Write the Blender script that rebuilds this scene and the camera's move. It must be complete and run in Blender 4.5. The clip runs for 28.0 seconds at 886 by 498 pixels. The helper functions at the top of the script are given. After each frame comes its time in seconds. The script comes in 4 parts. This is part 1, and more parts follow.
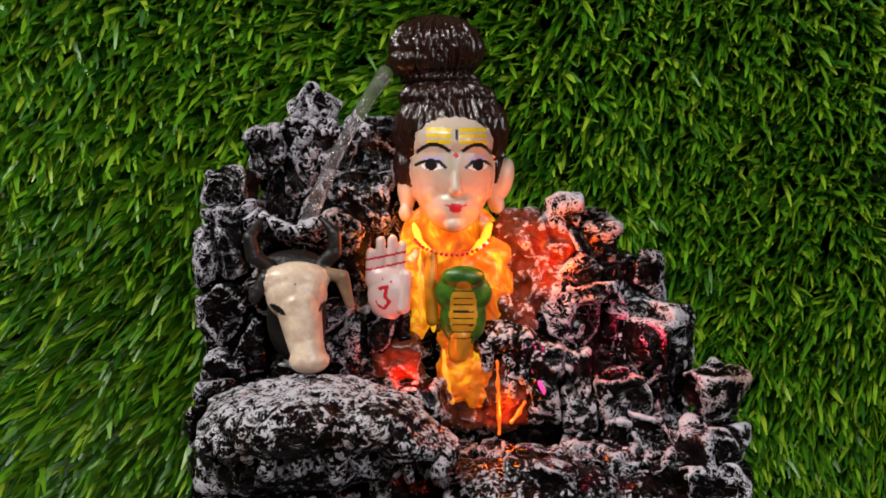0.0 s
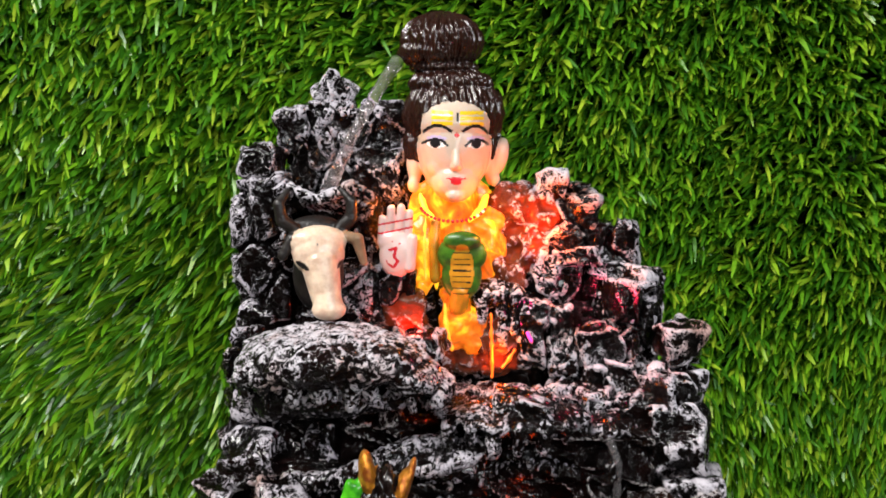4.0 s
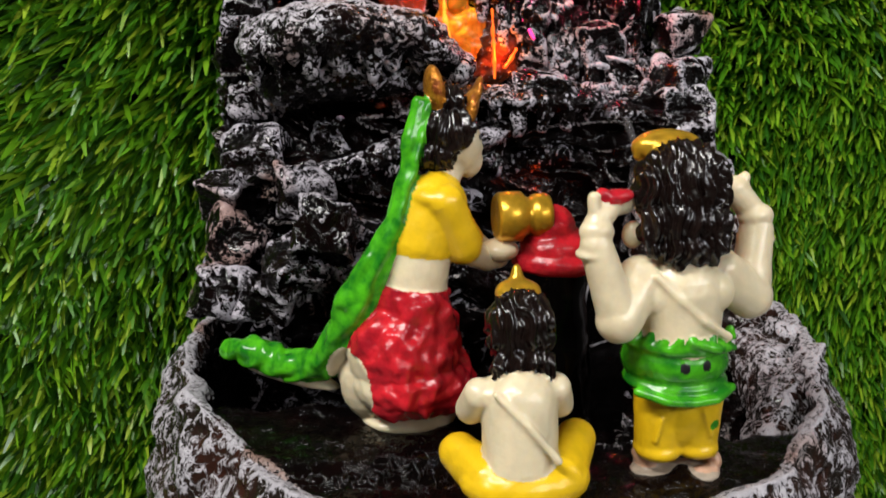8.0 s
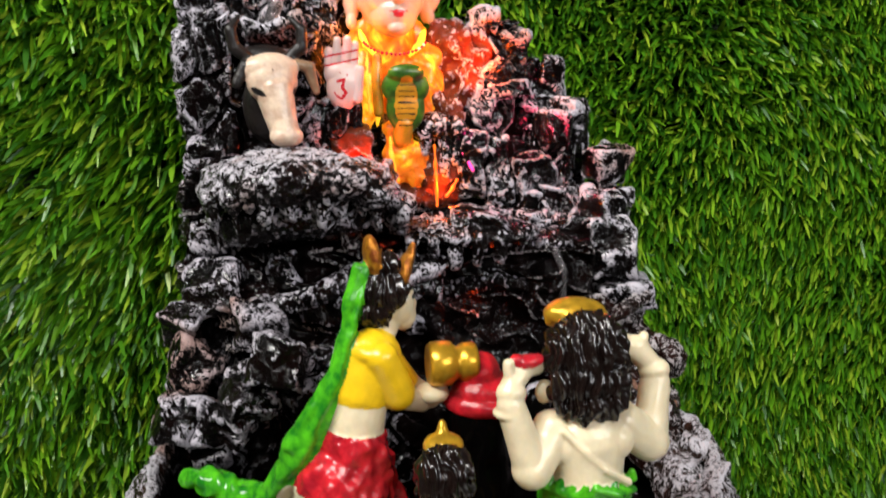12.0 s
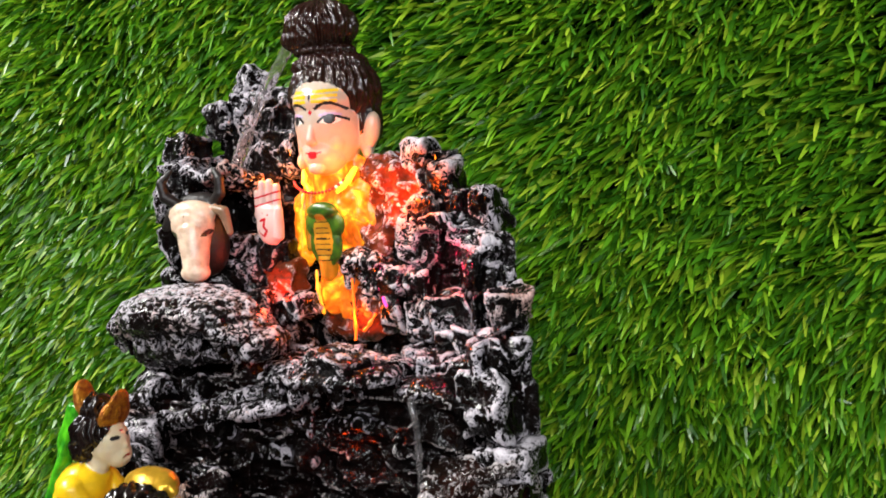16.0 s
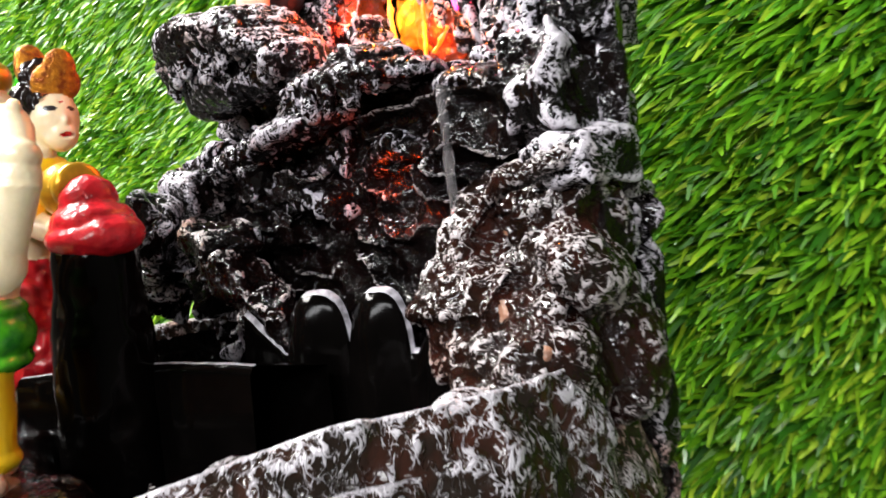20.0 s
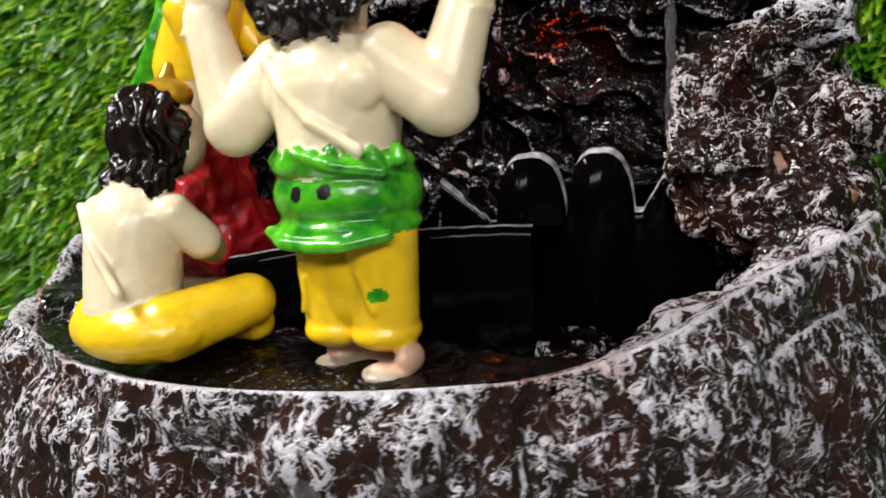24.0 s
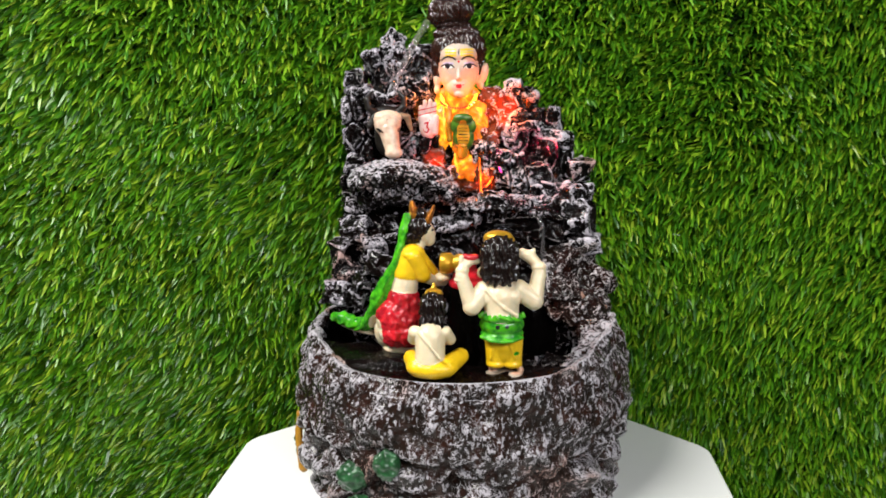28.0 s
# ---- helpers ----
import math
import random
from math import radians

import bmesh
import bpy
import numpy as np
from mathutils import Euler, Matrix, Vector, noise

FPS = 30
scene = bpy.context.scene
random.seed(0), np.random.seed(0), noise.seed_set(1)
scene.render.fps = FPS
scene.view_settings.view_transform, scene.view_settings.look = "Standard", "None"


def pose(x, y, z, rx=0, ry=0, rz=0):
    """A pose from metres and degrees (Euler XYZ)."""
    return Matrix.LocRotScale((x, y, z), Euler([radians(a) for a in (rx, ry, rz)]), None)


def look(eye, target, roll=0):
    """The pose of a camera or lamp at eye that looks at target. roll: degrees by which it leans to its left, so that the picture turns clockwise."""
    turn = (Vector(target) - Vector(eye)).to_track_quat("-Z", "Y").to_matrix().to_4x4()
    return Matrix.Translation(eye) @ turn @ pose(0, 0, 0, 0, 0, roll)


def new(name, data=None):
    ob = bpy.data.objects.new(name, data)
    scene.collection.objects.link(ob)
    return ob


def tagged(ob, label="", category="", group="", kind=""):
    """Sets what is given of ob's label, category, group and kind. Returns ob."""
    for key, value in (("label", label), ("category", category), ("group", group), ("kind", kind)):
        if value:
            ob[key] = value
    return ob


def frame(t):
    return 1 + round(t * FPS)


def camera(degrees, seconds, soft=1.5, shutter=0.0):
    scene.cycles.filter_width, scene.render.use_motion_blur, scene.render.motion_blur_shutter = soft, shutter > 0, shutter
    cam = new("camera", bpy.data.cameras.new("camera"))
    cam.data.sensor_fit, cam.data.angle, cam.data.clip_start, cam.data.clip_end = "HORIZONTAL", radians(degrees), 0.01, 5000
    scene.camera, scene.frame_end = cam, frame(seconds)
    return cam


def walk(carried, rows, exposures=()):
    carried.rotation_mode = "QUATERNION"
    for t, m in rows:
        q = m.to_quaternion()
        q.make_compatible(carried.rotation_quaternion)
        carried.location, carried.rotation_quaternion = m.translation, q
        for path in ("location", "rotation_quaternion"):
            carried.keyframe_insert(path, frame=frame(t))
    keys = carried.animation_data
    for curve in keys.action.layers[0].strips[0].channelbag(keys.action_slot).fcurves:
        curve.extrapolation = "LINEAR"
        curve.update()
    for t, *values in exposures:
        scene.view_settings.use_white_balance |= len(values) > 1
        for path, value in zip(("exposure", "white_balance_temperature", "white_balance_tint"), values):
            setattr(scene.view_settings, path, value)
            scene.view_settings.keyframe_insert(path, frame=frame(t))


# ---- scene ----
cam = camera(53.94, 28.0, 1.7, 0.4)
# seconds, x, y, z, yaw, pitch, roll
ROWS = [
    (0, 0.00079, -0.00007, 0.23157, -0.123, -6.423, 0.324),
    (0.5, 0.00271, -0.00064, 0.23165, 0.052, -6.320, 0.276),
    (1, 0.00190, -0.00008, 0.23305, -0.132, -6.436, 0.429),
    (1.5, 0.00352, 0.00008, 0.23286, 0.065, -6.341, 0.477),
    (2, 0.00272, 0.00056, 0.23306, 0.261, -6.272, 0.512),
    (2.5, 0.00335, 0.00064, 0.23431, 0.426, -6.575, 0.435),
    (4.5, 0.00774, -0.05207, 0.23232, 1.283, -8.925, 0.845),
    (5, 0.01034, -0.05821, 0.21861, 1.533, -10.035, 0.700),
    (5.5, 0.01136, -0.05213, 0.20604, 1.439, -11.295, 0.604),
    (6, 0.00700, -0.04874, 0.19832, 1.106, -12.290, 0.504),
    (6.5, -0.00136, -0.04252, 0.18920, -0.322, -13.251, 0.634),
    (7, -0.02020, -0.03709, 0.18050, -2.912, -13.805, 0.616),
    (7.5, -0.03279, -0.03487, 0.17693, -6.299, -13.914, 0.242),
    (8, -0.04074, -0.03405, 0.16772, -8.733, -14.256, -0.104),
    (8.5, -0.04620, -0.03613, 0.16155, -10.691, -14.464, -0.057),
    (9, -0.04997, -0.03768, 0.15537, -11.847, -14.708, 0.213),
    (9.5, -0.04782, -0.04170, 0.14757, -12.363, -15.121, 0.384),
    (10, -0.04714, -0.04954, 0.14311, -12.455, -15.168, 0.559),
    (10.5, -0.04489, -0.05602, 0.15445, -11.991, -14.566, 0.711),
    (11, -0.03383, -0.05795, 0.17425, -11.422, -13.686, 0.594),
    (11.5, -0.03043, -0.05599, 0.18526, -11.081, -12.933, 0.478),
    (12, -0.03511, -0.05156, 0.20013, -10.698, -12.036, 0.253),
    (12.5, -0.03189, -0.05239, 0.21645, -9.936, -11.290, 0.110),
    (13, -0.02991, -0.04699, 0.22918, -9.175, -10.433, 0.009),
    (13.5, -0.01865, -0.04771, 0.23640, -5.989, -9.699, 0.087),
    (15.5, 0.15783, -0.01052, 0.22587, 25.112, -8.280, -3.330),
    (16, 0.18155, -0.00654, 0.21834, 27.731, -7.117, -3.647),
    (16.5, 0.18349, -0.00640, 0.19962, 29.646, -6.912, -3.900),
    (17, 0.18945, -0.00515, 0.18127, 31.073, -7.279, -4.280),
    (17.5, 0.20806, 0.00012, 0.16470, 33.713, -7.269, -4.907),
    (18, 0.21567, 0.02123, 0.15166, 40.259, -5.875, -5.105),
    (18.5, 0.21296, 0.04847, 0.13828, 44.146, -5.236, -5.276),
    (19, 0.21313, 0.06530, 0.12805, 46.536, -4.417, -5.195),
    (19.5, 0.20898, 0.07712, 0.12193, 48.490, -3.727, -5.127),
    (20, 0.19179, 0.09556, 0.11758, 50.775, -3.049, -4.969),
    (20.5, 0.16383, 0.11424, 0.11828, 52.630, -2.540, -4.456),
    (22.5, 0.14241, 0.09287, 0.13408, 48.402, -5.454, -2.362),
    (23, 0.14071, 0.06507, 0.13224, 45.004, -7.822, -3.929),
    (23.5, 0.13131, 0.04049, 0.11514, 39.270, -8.516, -4.191),
    (24, 0.10517, 0.02586, 0.11543, 30.576, -10.355, -4.266),
    (24.5, 0.07525, 0.01092, 0.13200, 21.393, -12.638, -3.305),
    (25, 0.05359, -0.02462, 0.15012, 16.287, -13.641, -2.825),
    (25.5, 0.04711, -0.06836, 0.16606, 13.032, -14.645, -2.250),
    (26, 0.04288, -0.08668, 0.17073, 10.322, -14.457, -1.644),
    (26.5, 0.04110, -0.13240, 0.19064, 8.284, -13.501, -1.265),
    (27, 0.03978, -0.19418, 0.21042, 7.163, -12.776, -1.126),
    (27.5, 0.04203, -0.25328, 0.22120, 6.017, -12.129, -1.076),
    (28, 0.03857, -0.28958, 0.22509, 4.863, -11.560, -0.896),
]


def aim(x, y, z, yaw, pitch, roll):
    a, p = radians(yaw), radians(pitch)
    way = Vector((-math.sin(a) * math.cos(p), math.cos(a) * math.cos(p), math.sin(p)))
    return look((x, y, z), Vector((x, y, z)) + way, roll)


# seconds, stops
EXPOSURES = ((0, -1.1), (1, -0.85), (2, -0.5), (2.5, -0.45), (5, -0.3), (8, -0.75), (10, -0.85), (12, -0.5), (13.5, -0.6), (16, -0.2), (18, 0.4), (20, 0.85), (22.5, 0.55), (24.1, -0.2), (25, -0.9), (26, -0.8), (27, -0.35), (28, -0.25))
walk(cam, [(row[0], aim(*row[1:])) for row in ROWS], EXPOSURES)

# ---- light ----
world = bpy.data.worlds.new("world")
scene.world = world
world.use_nodes = True
world.node_tree.nodes["Background"].inputs[0].default_value = (0.9, 0.95, 1.0, 1)
world.node_tree.nodes["Background"].inputs[1].default_value = 0.05


def area_lamp(name, eye, target, size, watts, colour):
    data = bpy.data.lights.new(name, "AREA")
    data.shape, data.size, data.size_y, data.energy, data.color = "RECTANGLE", size[0], size[1], watts, colour
    ob = new(name, data)
    ob.matrix_world = look(eye, target)
    return ob


def point_lamp(name, place, radius, watts, colour):
    data = bpy.data.lights.new(name, "POINT")
    data.shadow_soft_size, data.energy, data.color = radius, watts, colour
    ob = new(name, data)
    ob.location = place
    return ob


# the room's tube lamps, over and before the table
area_lamp("tube_lamp_left", (-0.62, -0.25, 1.08), (-0.05, 0.25, 0.1), (0.9, 0.16), 36.0, (1.0, 0.98, 0.94))
area_lamp("tube_lamp_front", (0.55, -0.65, 0.60), (0.05, 0.25, 0.05), (0.9, 0.16), 11.5, (0.97, 0.98, 1.0))
# the coloured diodes set into the fountain behind the bust and the cobra
ORANGE = (1.0, 0.20, 0.012)
point_lamp("diode_neck_left", (-0.0130, 0.2400, 0.2100), 0.0015, 0.030, ORANGE)
point_lamp("diode_neck_right", (0.0215, 0.2350, 0.2070), 0.002, 0.050, ORANGE)
point_lamp("diode_chest", (0.0190, 0.2370, 0.1600), 0.0015, 0.020, (1.0, 0.14, 0.01))
point_lamp("diode_left", (-0.0080, 0.2310, 0.1710), 0.002, 0.022, (1.0, 0.06, 0.02))
point_lamp("diode_rocks", (0.0285, 0.2400, 0.1760), 0.002, 0.018, (1.0, 0.03, 0.22))
point_lamp("diode_upper_rocks", (0.0380, 0.2420, 0.2000), 0.002, 0.042, (1.0, 0.10, 0.012))
point_lamp("diode_hollow", (0.0260, 0.2115, 0.1235), 0.0015, 0.0030, (1.0, 0.07, 0.012))
point_lamp("diode_steps", (0.0560, 0.2390, 0.1780), 0.002, 0.016, (1.0, 0.03, 0.10))

# ---- materials ----


def shader(name):
    m = bpy.data.materials.new(name)
    m.use_nodes = True
    nt = m.node_tree
    return m, nt, nt.nodes["Principled BSDF"]


def node(nt, kind, **values):
    n = nt.nodes.new(kind)
    for key, value in values.items():
        if key in n.inputs:
            n.inputs[key].default_value = value
    return n


def ramp(nt, source, stops):
    r = nt.nodes.new("ShaderNodeValToRGB")
    e = r.color_ramp.elements
    while len(e) < len(stops):
        e.new(0.5)
    for k, (at, c) in enumerate(stops):
        e[k].position = at
        e[k].color = (*c, 1) if len(c) == 3 else c
    nt.links.new(source, r.inputs[0])
    return r.outputs[0]


def math_node(nt, op, a, b=None, clamp=False):
    n = nt.nodes.new("ShaderNodeMath")
    n.operation, n.use_clamp = op, clamp
    for k, v in enumerate((a, b)):
        if v is None:
            continue
        if isinstance(v, (int, float)):
            n.inputs[k].default_value = v
        else:
            nt.links.new(v, n.inputs[k])
    return n.outputs[0]


def mixed(nt, factor, a, b):
    n = nt.nodes.new("ShaderNodeMix")
    n.data_type = "RGBA"
    for slot, v in ((0, factor), (6, a), (7, b)):
        if isinstance(v, (int, float)):
            n.inputs[slot].default_value = v
        elif isinstance(v, tuple):
            n.inputs[slot].default_value = (*v, 1)
        else:
            nt.links.new(v, n.inputs[slot])
    return n.outputs[2]


def noise_of(nt, co, scale, detail=3.0, rough=0.55, distort=0.0):
    n = node(nt, "ShaderNodeTexNoise", Scale=scale, Detail=detail, Roughness=rough, Distortion=distort)
    nt.links.new(co, n.inputs["Vector"])
    return n.outputs["Fac"]


def bump(nt, p, height, strength, distance):
    b = node(nt, "ShaderNodeBump", Strength=strength, Distance=distance)
    nt.links.new(height, b.inputs["Height"])
    nt.links.new(b.outputs[0], p.inputs["Normal"])


def rock_material(name, dark, chalk, cover, rough=0.10, relief=0.0004, spread=0.5, stretch=1.0, net=0.42, grit=1.35, size=1.0, lace=0.34, crest=0.16):
    """Black-brown varnished resin rock; pale paint dry-brushed over its raised edges and wrinkles, fuller in patches."""
    m, nt, p = shader(name)
    geo = nt.nodes.new("ShaderNodeNewGeometry")
    place = node(nt, "ShaderNodeMapping", Scale=(1.0, 1.0, stretch))
    nt.links.new(geo.outputs["Position"], place.inputs["Vector"])
    co = place.outputs[0]
    fine = noise_of(nt, co, 800.0 * size, 5.0, 0.7, 0.3)
    crinkle = noise_of(nt, co, 420.0 * size, 2.0, 0.5, 0.6)
    worm = math_node(nt, "ABSOLUTE", math_node(nt, "SUBTRACT", noise_of(nt, co, 380.0 * size, 3.0, 0.55, 0.8), 0.5))
    vein = ramp(nt, worm, ((0.0, (1, 1, 1)), (0.055, (0, 0, 0))))
    thread = math_node(nt, "ABSOLUTE", math_node(nt, "SUBTRACT", noise_of(nt, co, 850.0 * size, 2.0, 0.5, 0.6), 0.5))
    lines = math_node(nt, "MAXIMUM", vein, ramp(nt, thread, ((0.0, (0.65,) * 3), (0.05, (0, 0, 0)))))
    patch = noise_of(nt, co, 66.0, 3.0, 0.55, 0.3)
    net_on = ramp(nt, patch, ((net, (0, 0, 0)), (net + 0.14, (1, 1, 1))))
    split = nt.nodes.new("ShaderNodeSeparateXYZ")
    nt.links.new(geo.outputs["Normal"], split.inputs[0])
    top = ramp(nt, split.outputs["Z"], ((0.25, (0, 0, 0)), (0.95, (1, 1, 1))))
    ridge = nt.nodes.new("ShaderNodeAttribute")
    ridge.attribute_name = "ridge"
    high = ridge.outputs["Fac"]
    coat = math_node(nt, "ADD", math_node(nt, "MULTIPLY", high, 0.55), math_node(nt, "MULTIPLY", math_node(nt, "SUBTRACT", patch, 0.5), 1.9 * spread))
    coat = math_node(nt, "ADD", coat, math_node(nt, "MULTIPLY", math_node(nt, "MULTIPLY", lines, high), 0.60))
    coat = math_node(nt, "ADD", coat, math_node(nt, "MULTIPLY", math_node(nt, "MULTIPLY", lines, net_on), lace))
    coat = math_node(nt, "ADD", coat, math_node(nt, "MULTIPLY", math_node(nt, "SUBTRACT", fine, 0.5), 0.5 * grit))
    coat = math_node(nt, "ADD", coat, math_node(nt, "MULTIPLY", top, crest))
    paint = ramp(nt, coat, ((cover - 0.05, (0, 0, 0)), (cover + 0.08, (0.50,) * 3), (cover + 0.30, (1, 1, 1))))
    rusty = ramp(nt, noise_of(nt, co, 26.0, 2.0), ((0.58, (0, 0, 0)), (0.66, (1, 1, 1))))
    tone = mixed(nt, rusty, chalk, (chalk[0] * 0.80, chalk[1] * 0.56, chalk[2] * 0.46))
    body = mixed(nt, ramp(nt, noise_of(nt, co, 110.0, 3.0, 0.6), ((0.45, (0, 0, 0)), (0.75, (1, 1, 1)))), dark, (dark[0] * 3.0, dark[1] * 1.5, dark[2] * 1.3))
    nt.links.new(mixed(nt, paint, body, tone), p.inputs["Base Color"])
    nt.links.new(mixed(nt, paint, (rough,) * 3, (rough + 0.16,) * 3), p.inputs["Roughness"])
    height = math_node(nt, "ADD", math_node(nt, "MULTIPLY", vein, 0.6), math_node(nt, "MULTIPLY", crinkle, 1.2))
    bump(nt, p, height, 0.6, relief)
    return m


def paint_material(name, colour, rough=0.3, vary=0.18, sss=0.0, relief=0.25, size=260.0, metal=0.0, second=None):
    """Glossy enamel on a small cast figure, laid on by hand: uneven in tone and in thickness."""
    m, nt, p = shader(name)
    co = nt.nodes.new("ShaderNodeNewGeometry").outputs["Position"]
    n1 = noise_of(nt, co, size, 3.0)
    low = tuple(c * (1 - vary) for c in colour) if second is None else second
    nt.links.new(mixed(nt, ramp(nt, n1, ((0.35, (0, 0, 0)), (0.65, (1, 1, 1)))), low, colour), p.inputs["Base Color"])
    p.inputs["Roughness"].default_value = rough
    p.inputs["Metallic"].default_value = metal
    if sss:
        p.inputs["Subsurface Weight"].default_value = sss
        p.inputs["Subsurface Radius"].default_value = (1.0, 0.6, 0.35)
        p.inputs["Subsurface Scale"].default_value = 0.003
    bump(nt, p, noise_of(nt, co, size * 2.5, 3.0), relief, 0.0004)
    return m


ROCK = rock_material("varnished_rock", (0.0016, 0.0012, 0.0012), (0.43, 0.40, 0.445), 0.61, grit=0.9, size=0.9, lace=0.48)
STONE = rock_material("brushed_stone", (0.0016, 0.0012, 0.0012), (0.50, 0.47, 0.515), 0.44, grit=0.9, size=0.9, lace=0.46)
# maroon rock, base colour raised and reddened to carry the diodes' light
RED_LIT = rock_material("red_brown_rock", (0.075, 0.020, 0.008), (0.46, 0.40, 0.43), 0.66, 0.14)
WET = rock_material("wet_rock", (0.0016, 0.001, 0.001), (0.38, 0.34, 0.34), 0.92, 0.05, 0.0005)
SHELF = rock_material("wet_shelf", (0.0016, 0.001, 0.001), (0.30, 0.27, 0.27), 0.85, 0.07, 0.0004)
BASIN = rock_material("brushed_basin", (0.012, 0.008, 0.006), (0.40, 0.38, 0.41), 0.62, 0.14, 0.0007, 0.48, 0.75, 0.26, 0.6, 0.80, 0.64, 0.34)
RUST = rock_material("rusty_rock", (0.007, 0.0035, 0.0025), (0.37, 0.335, 0.34), 0.75, 0.08, 0.0007, 0.50, 1.0, 0.34, 0.8, 0.75, 0.70)
CRUST = rock_material("chalky_ledge", (0.003, 0.002, 0.002), (0.50, 0.47, 0.51), 0.70, 0.10, 0.0005, 0.45, 1.0, 0.32, 0.8, 0.85, 0.60, 0.52)
for rock in (ROCK, STONE, RED_LIT, WET, SHELF, BASIN, CRUST, RUST):
    rock.node_tree.nodes["Principled BSDF"].inputs["Specular IOR Level"].default_value = 0.24
BLACK = paint_material("black_varnish", (0.0015, 0.0012, 0.0011), 0.12, 0.4, relief=0.06, size=160.0)
BLACK.node_tree.nodes["Principled BSDF"].inputs["Specular IOR Level"].default_value = 0.06
IVORY = paint_material("ivory_resin", (0.72, 0.61, 0.41), 0.30, 0.12, sss=0.25)
FACE = paint_material("face_resin", (0.54, 0.43, 0.345), 0.25, 0.06, sss=0.35, relief=0.05)
# light of the diodes through thin resin, put into the resin's own emission
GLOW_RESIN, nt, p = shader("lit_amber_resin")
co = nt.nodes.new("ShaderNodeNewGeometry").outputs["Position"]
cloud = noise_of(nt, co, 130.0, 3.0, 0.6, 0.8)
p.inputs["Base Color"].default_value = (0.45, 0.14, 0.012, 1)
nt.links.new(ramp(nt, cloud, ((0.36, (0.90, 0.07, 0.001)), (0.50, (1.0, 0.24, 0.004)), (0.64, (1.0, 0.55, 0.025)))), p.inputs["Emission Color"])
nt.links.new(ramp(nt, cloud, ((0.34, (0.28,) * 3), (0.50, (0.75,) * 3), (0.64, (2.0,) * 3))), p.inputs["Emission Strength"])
p.inputs["Roughness"].default_value = 0.3
bump(nt, p, noise_of(nt, co, 300.0, 3.0), 0.4, 0.0006)
HAIR, nt, p = shader("hair_paint")
co = nt.nodes.new("ShaderNodeNewGeometry").outputs["Position"]
combed = node(nt, "ShaderNodeMapping")
combed.inputs["Scale"].default_value = (1.0, 1.0, 0.16)
nt.links.new(co, combed.inputs["Vector"])
strand = noise_of(nt, combed.outputs[0], 900.0, 3.0, 0.6, 0.4)
nt.links.new(mixed(nt, strand, (0.007, 0.003, 0.002), (0.030, 0.010, 0.006)), p.inputs["Base Color"])
p.inputs["Roughness"].default_value = 0.16
bump(nt, p, strand, 0.6, 0.0007)
LOCKS = paint_material("figurine_hair", (0.010, 0.005, 0.004), 0.2, 0.6, relief=0.3, size=300.0)
YELLOW = paint_material("yellow_enamel", (0.80, 0.50, 0.01), 0.3, 0.15)
RED = paint_material("red_enamel", (0.62, 0.016, 0.026), 0.24, 0.3, relief=0.9, size=220.0, second=(0.30, 0.008, 0.016))
SAND = paint_material("sandy_resin", (0.42, 0.34, 0.26), 0.4, 0.4, relief=0.6)
GREEN = paint_material("green_enamel", (0.075, 0.42, 0.01), 0.22, 0.4, second=(0.010, 0.15, 0.008))
GOLD = paint_material("gold_paint", (0.75, 0.42, 0.03), 0.28, 0.4, metal=0.6)
COPPER = paint_material("copper_paint", (0.62, 0.26, 0.02), 0.3, 0.4, relief=1.0, size=600.0, metal=0.6, second=(0.25, 0.06, 0.01))
INK = paint_material("ink_paint", (0.008, 0.006, 0.008), 0.3, 0.1)
LIPS = paint_material("lip_paint", (0.55, 0.02, 0.03), 0.25, 0.1)
EYEWHITE = paint_material("eye_white_paint", (0.82, 0.78, 0.74), 0.25, 0.05, relief=0.05)
BULL = paint_material("bull_resin", (0.72, 0.56, 0.42), 0.28, 0.15, sss=0.2, second=(0.50, 0.34, 0.25))
HORN = paint_material("horn_paint", (0.010, 0.006, 0.005), 0.45, 0.5, relief=0.8)
FLESH = paint_material("flesh_paint", (0.55, 0.33, 0.22), 0.3, 0.15, sss=0.2)
COBRA = paint_material("cobra_green", (0.05, 0.17, 0.012), 0.3, 0.4, second=(0.012, 0.05, 0.006))
BELLY = paint_material("cobra_belly", (0.50, 0.26, 0.015), 0.3, 0.3)
PALM = paint_material("palm_resin", (0.70, 0.50, 0.46), 0.28, 0.1, sss=0.2)
LID = paint_material("eyelid_paint", (0.45, 0.36, 0.55), 0.3, 0.1, relief=0.05)
BULL_EAR = paint_material("bull_ear_paint", (0.28, 0.17, 0.10), 0.3, 0.4)
LEAFY = paint_material("bush_green", (0.02, 0.09, 0.03), 0.3, 0.6)
CHALK = paint_material("chalk_paint", (0.42, 0.40, 0.44), 0.4, 0.7, size=500.0)
BROWN = paint_material("bare_brown_resin", (0.26, 0.12, 0.07), 0.3, 0.5, relief=1.0, size=500.0)
OCHRE = paint_material("ochre_paint", (0.45, 0.22, 0.02), 0.35, 0.3)



def diode_material(name, colour, strength):
    m, nt, p = shader(name)
    p.inputs["Base Color"].default_value = (*colour, 1)
    p.inputs["Emission Color"].default_value = (*colour, 1)
    p.inputs["Emission Strength"].default_value = strength
    return m


DIODE_AMBER = diode_material("amber_diode", (1.0, 0.40, 0.025), 1.15)
# gold: glow along the jaw, given as an emitting rod
NECK_GLOW = diode_material("golden_diode", (1.0, 0.52, 0.03), 2.0)
DIODE_ORANGE = diode_material("orange_diode", (1.0, 0.16, 0.006), 0.85)
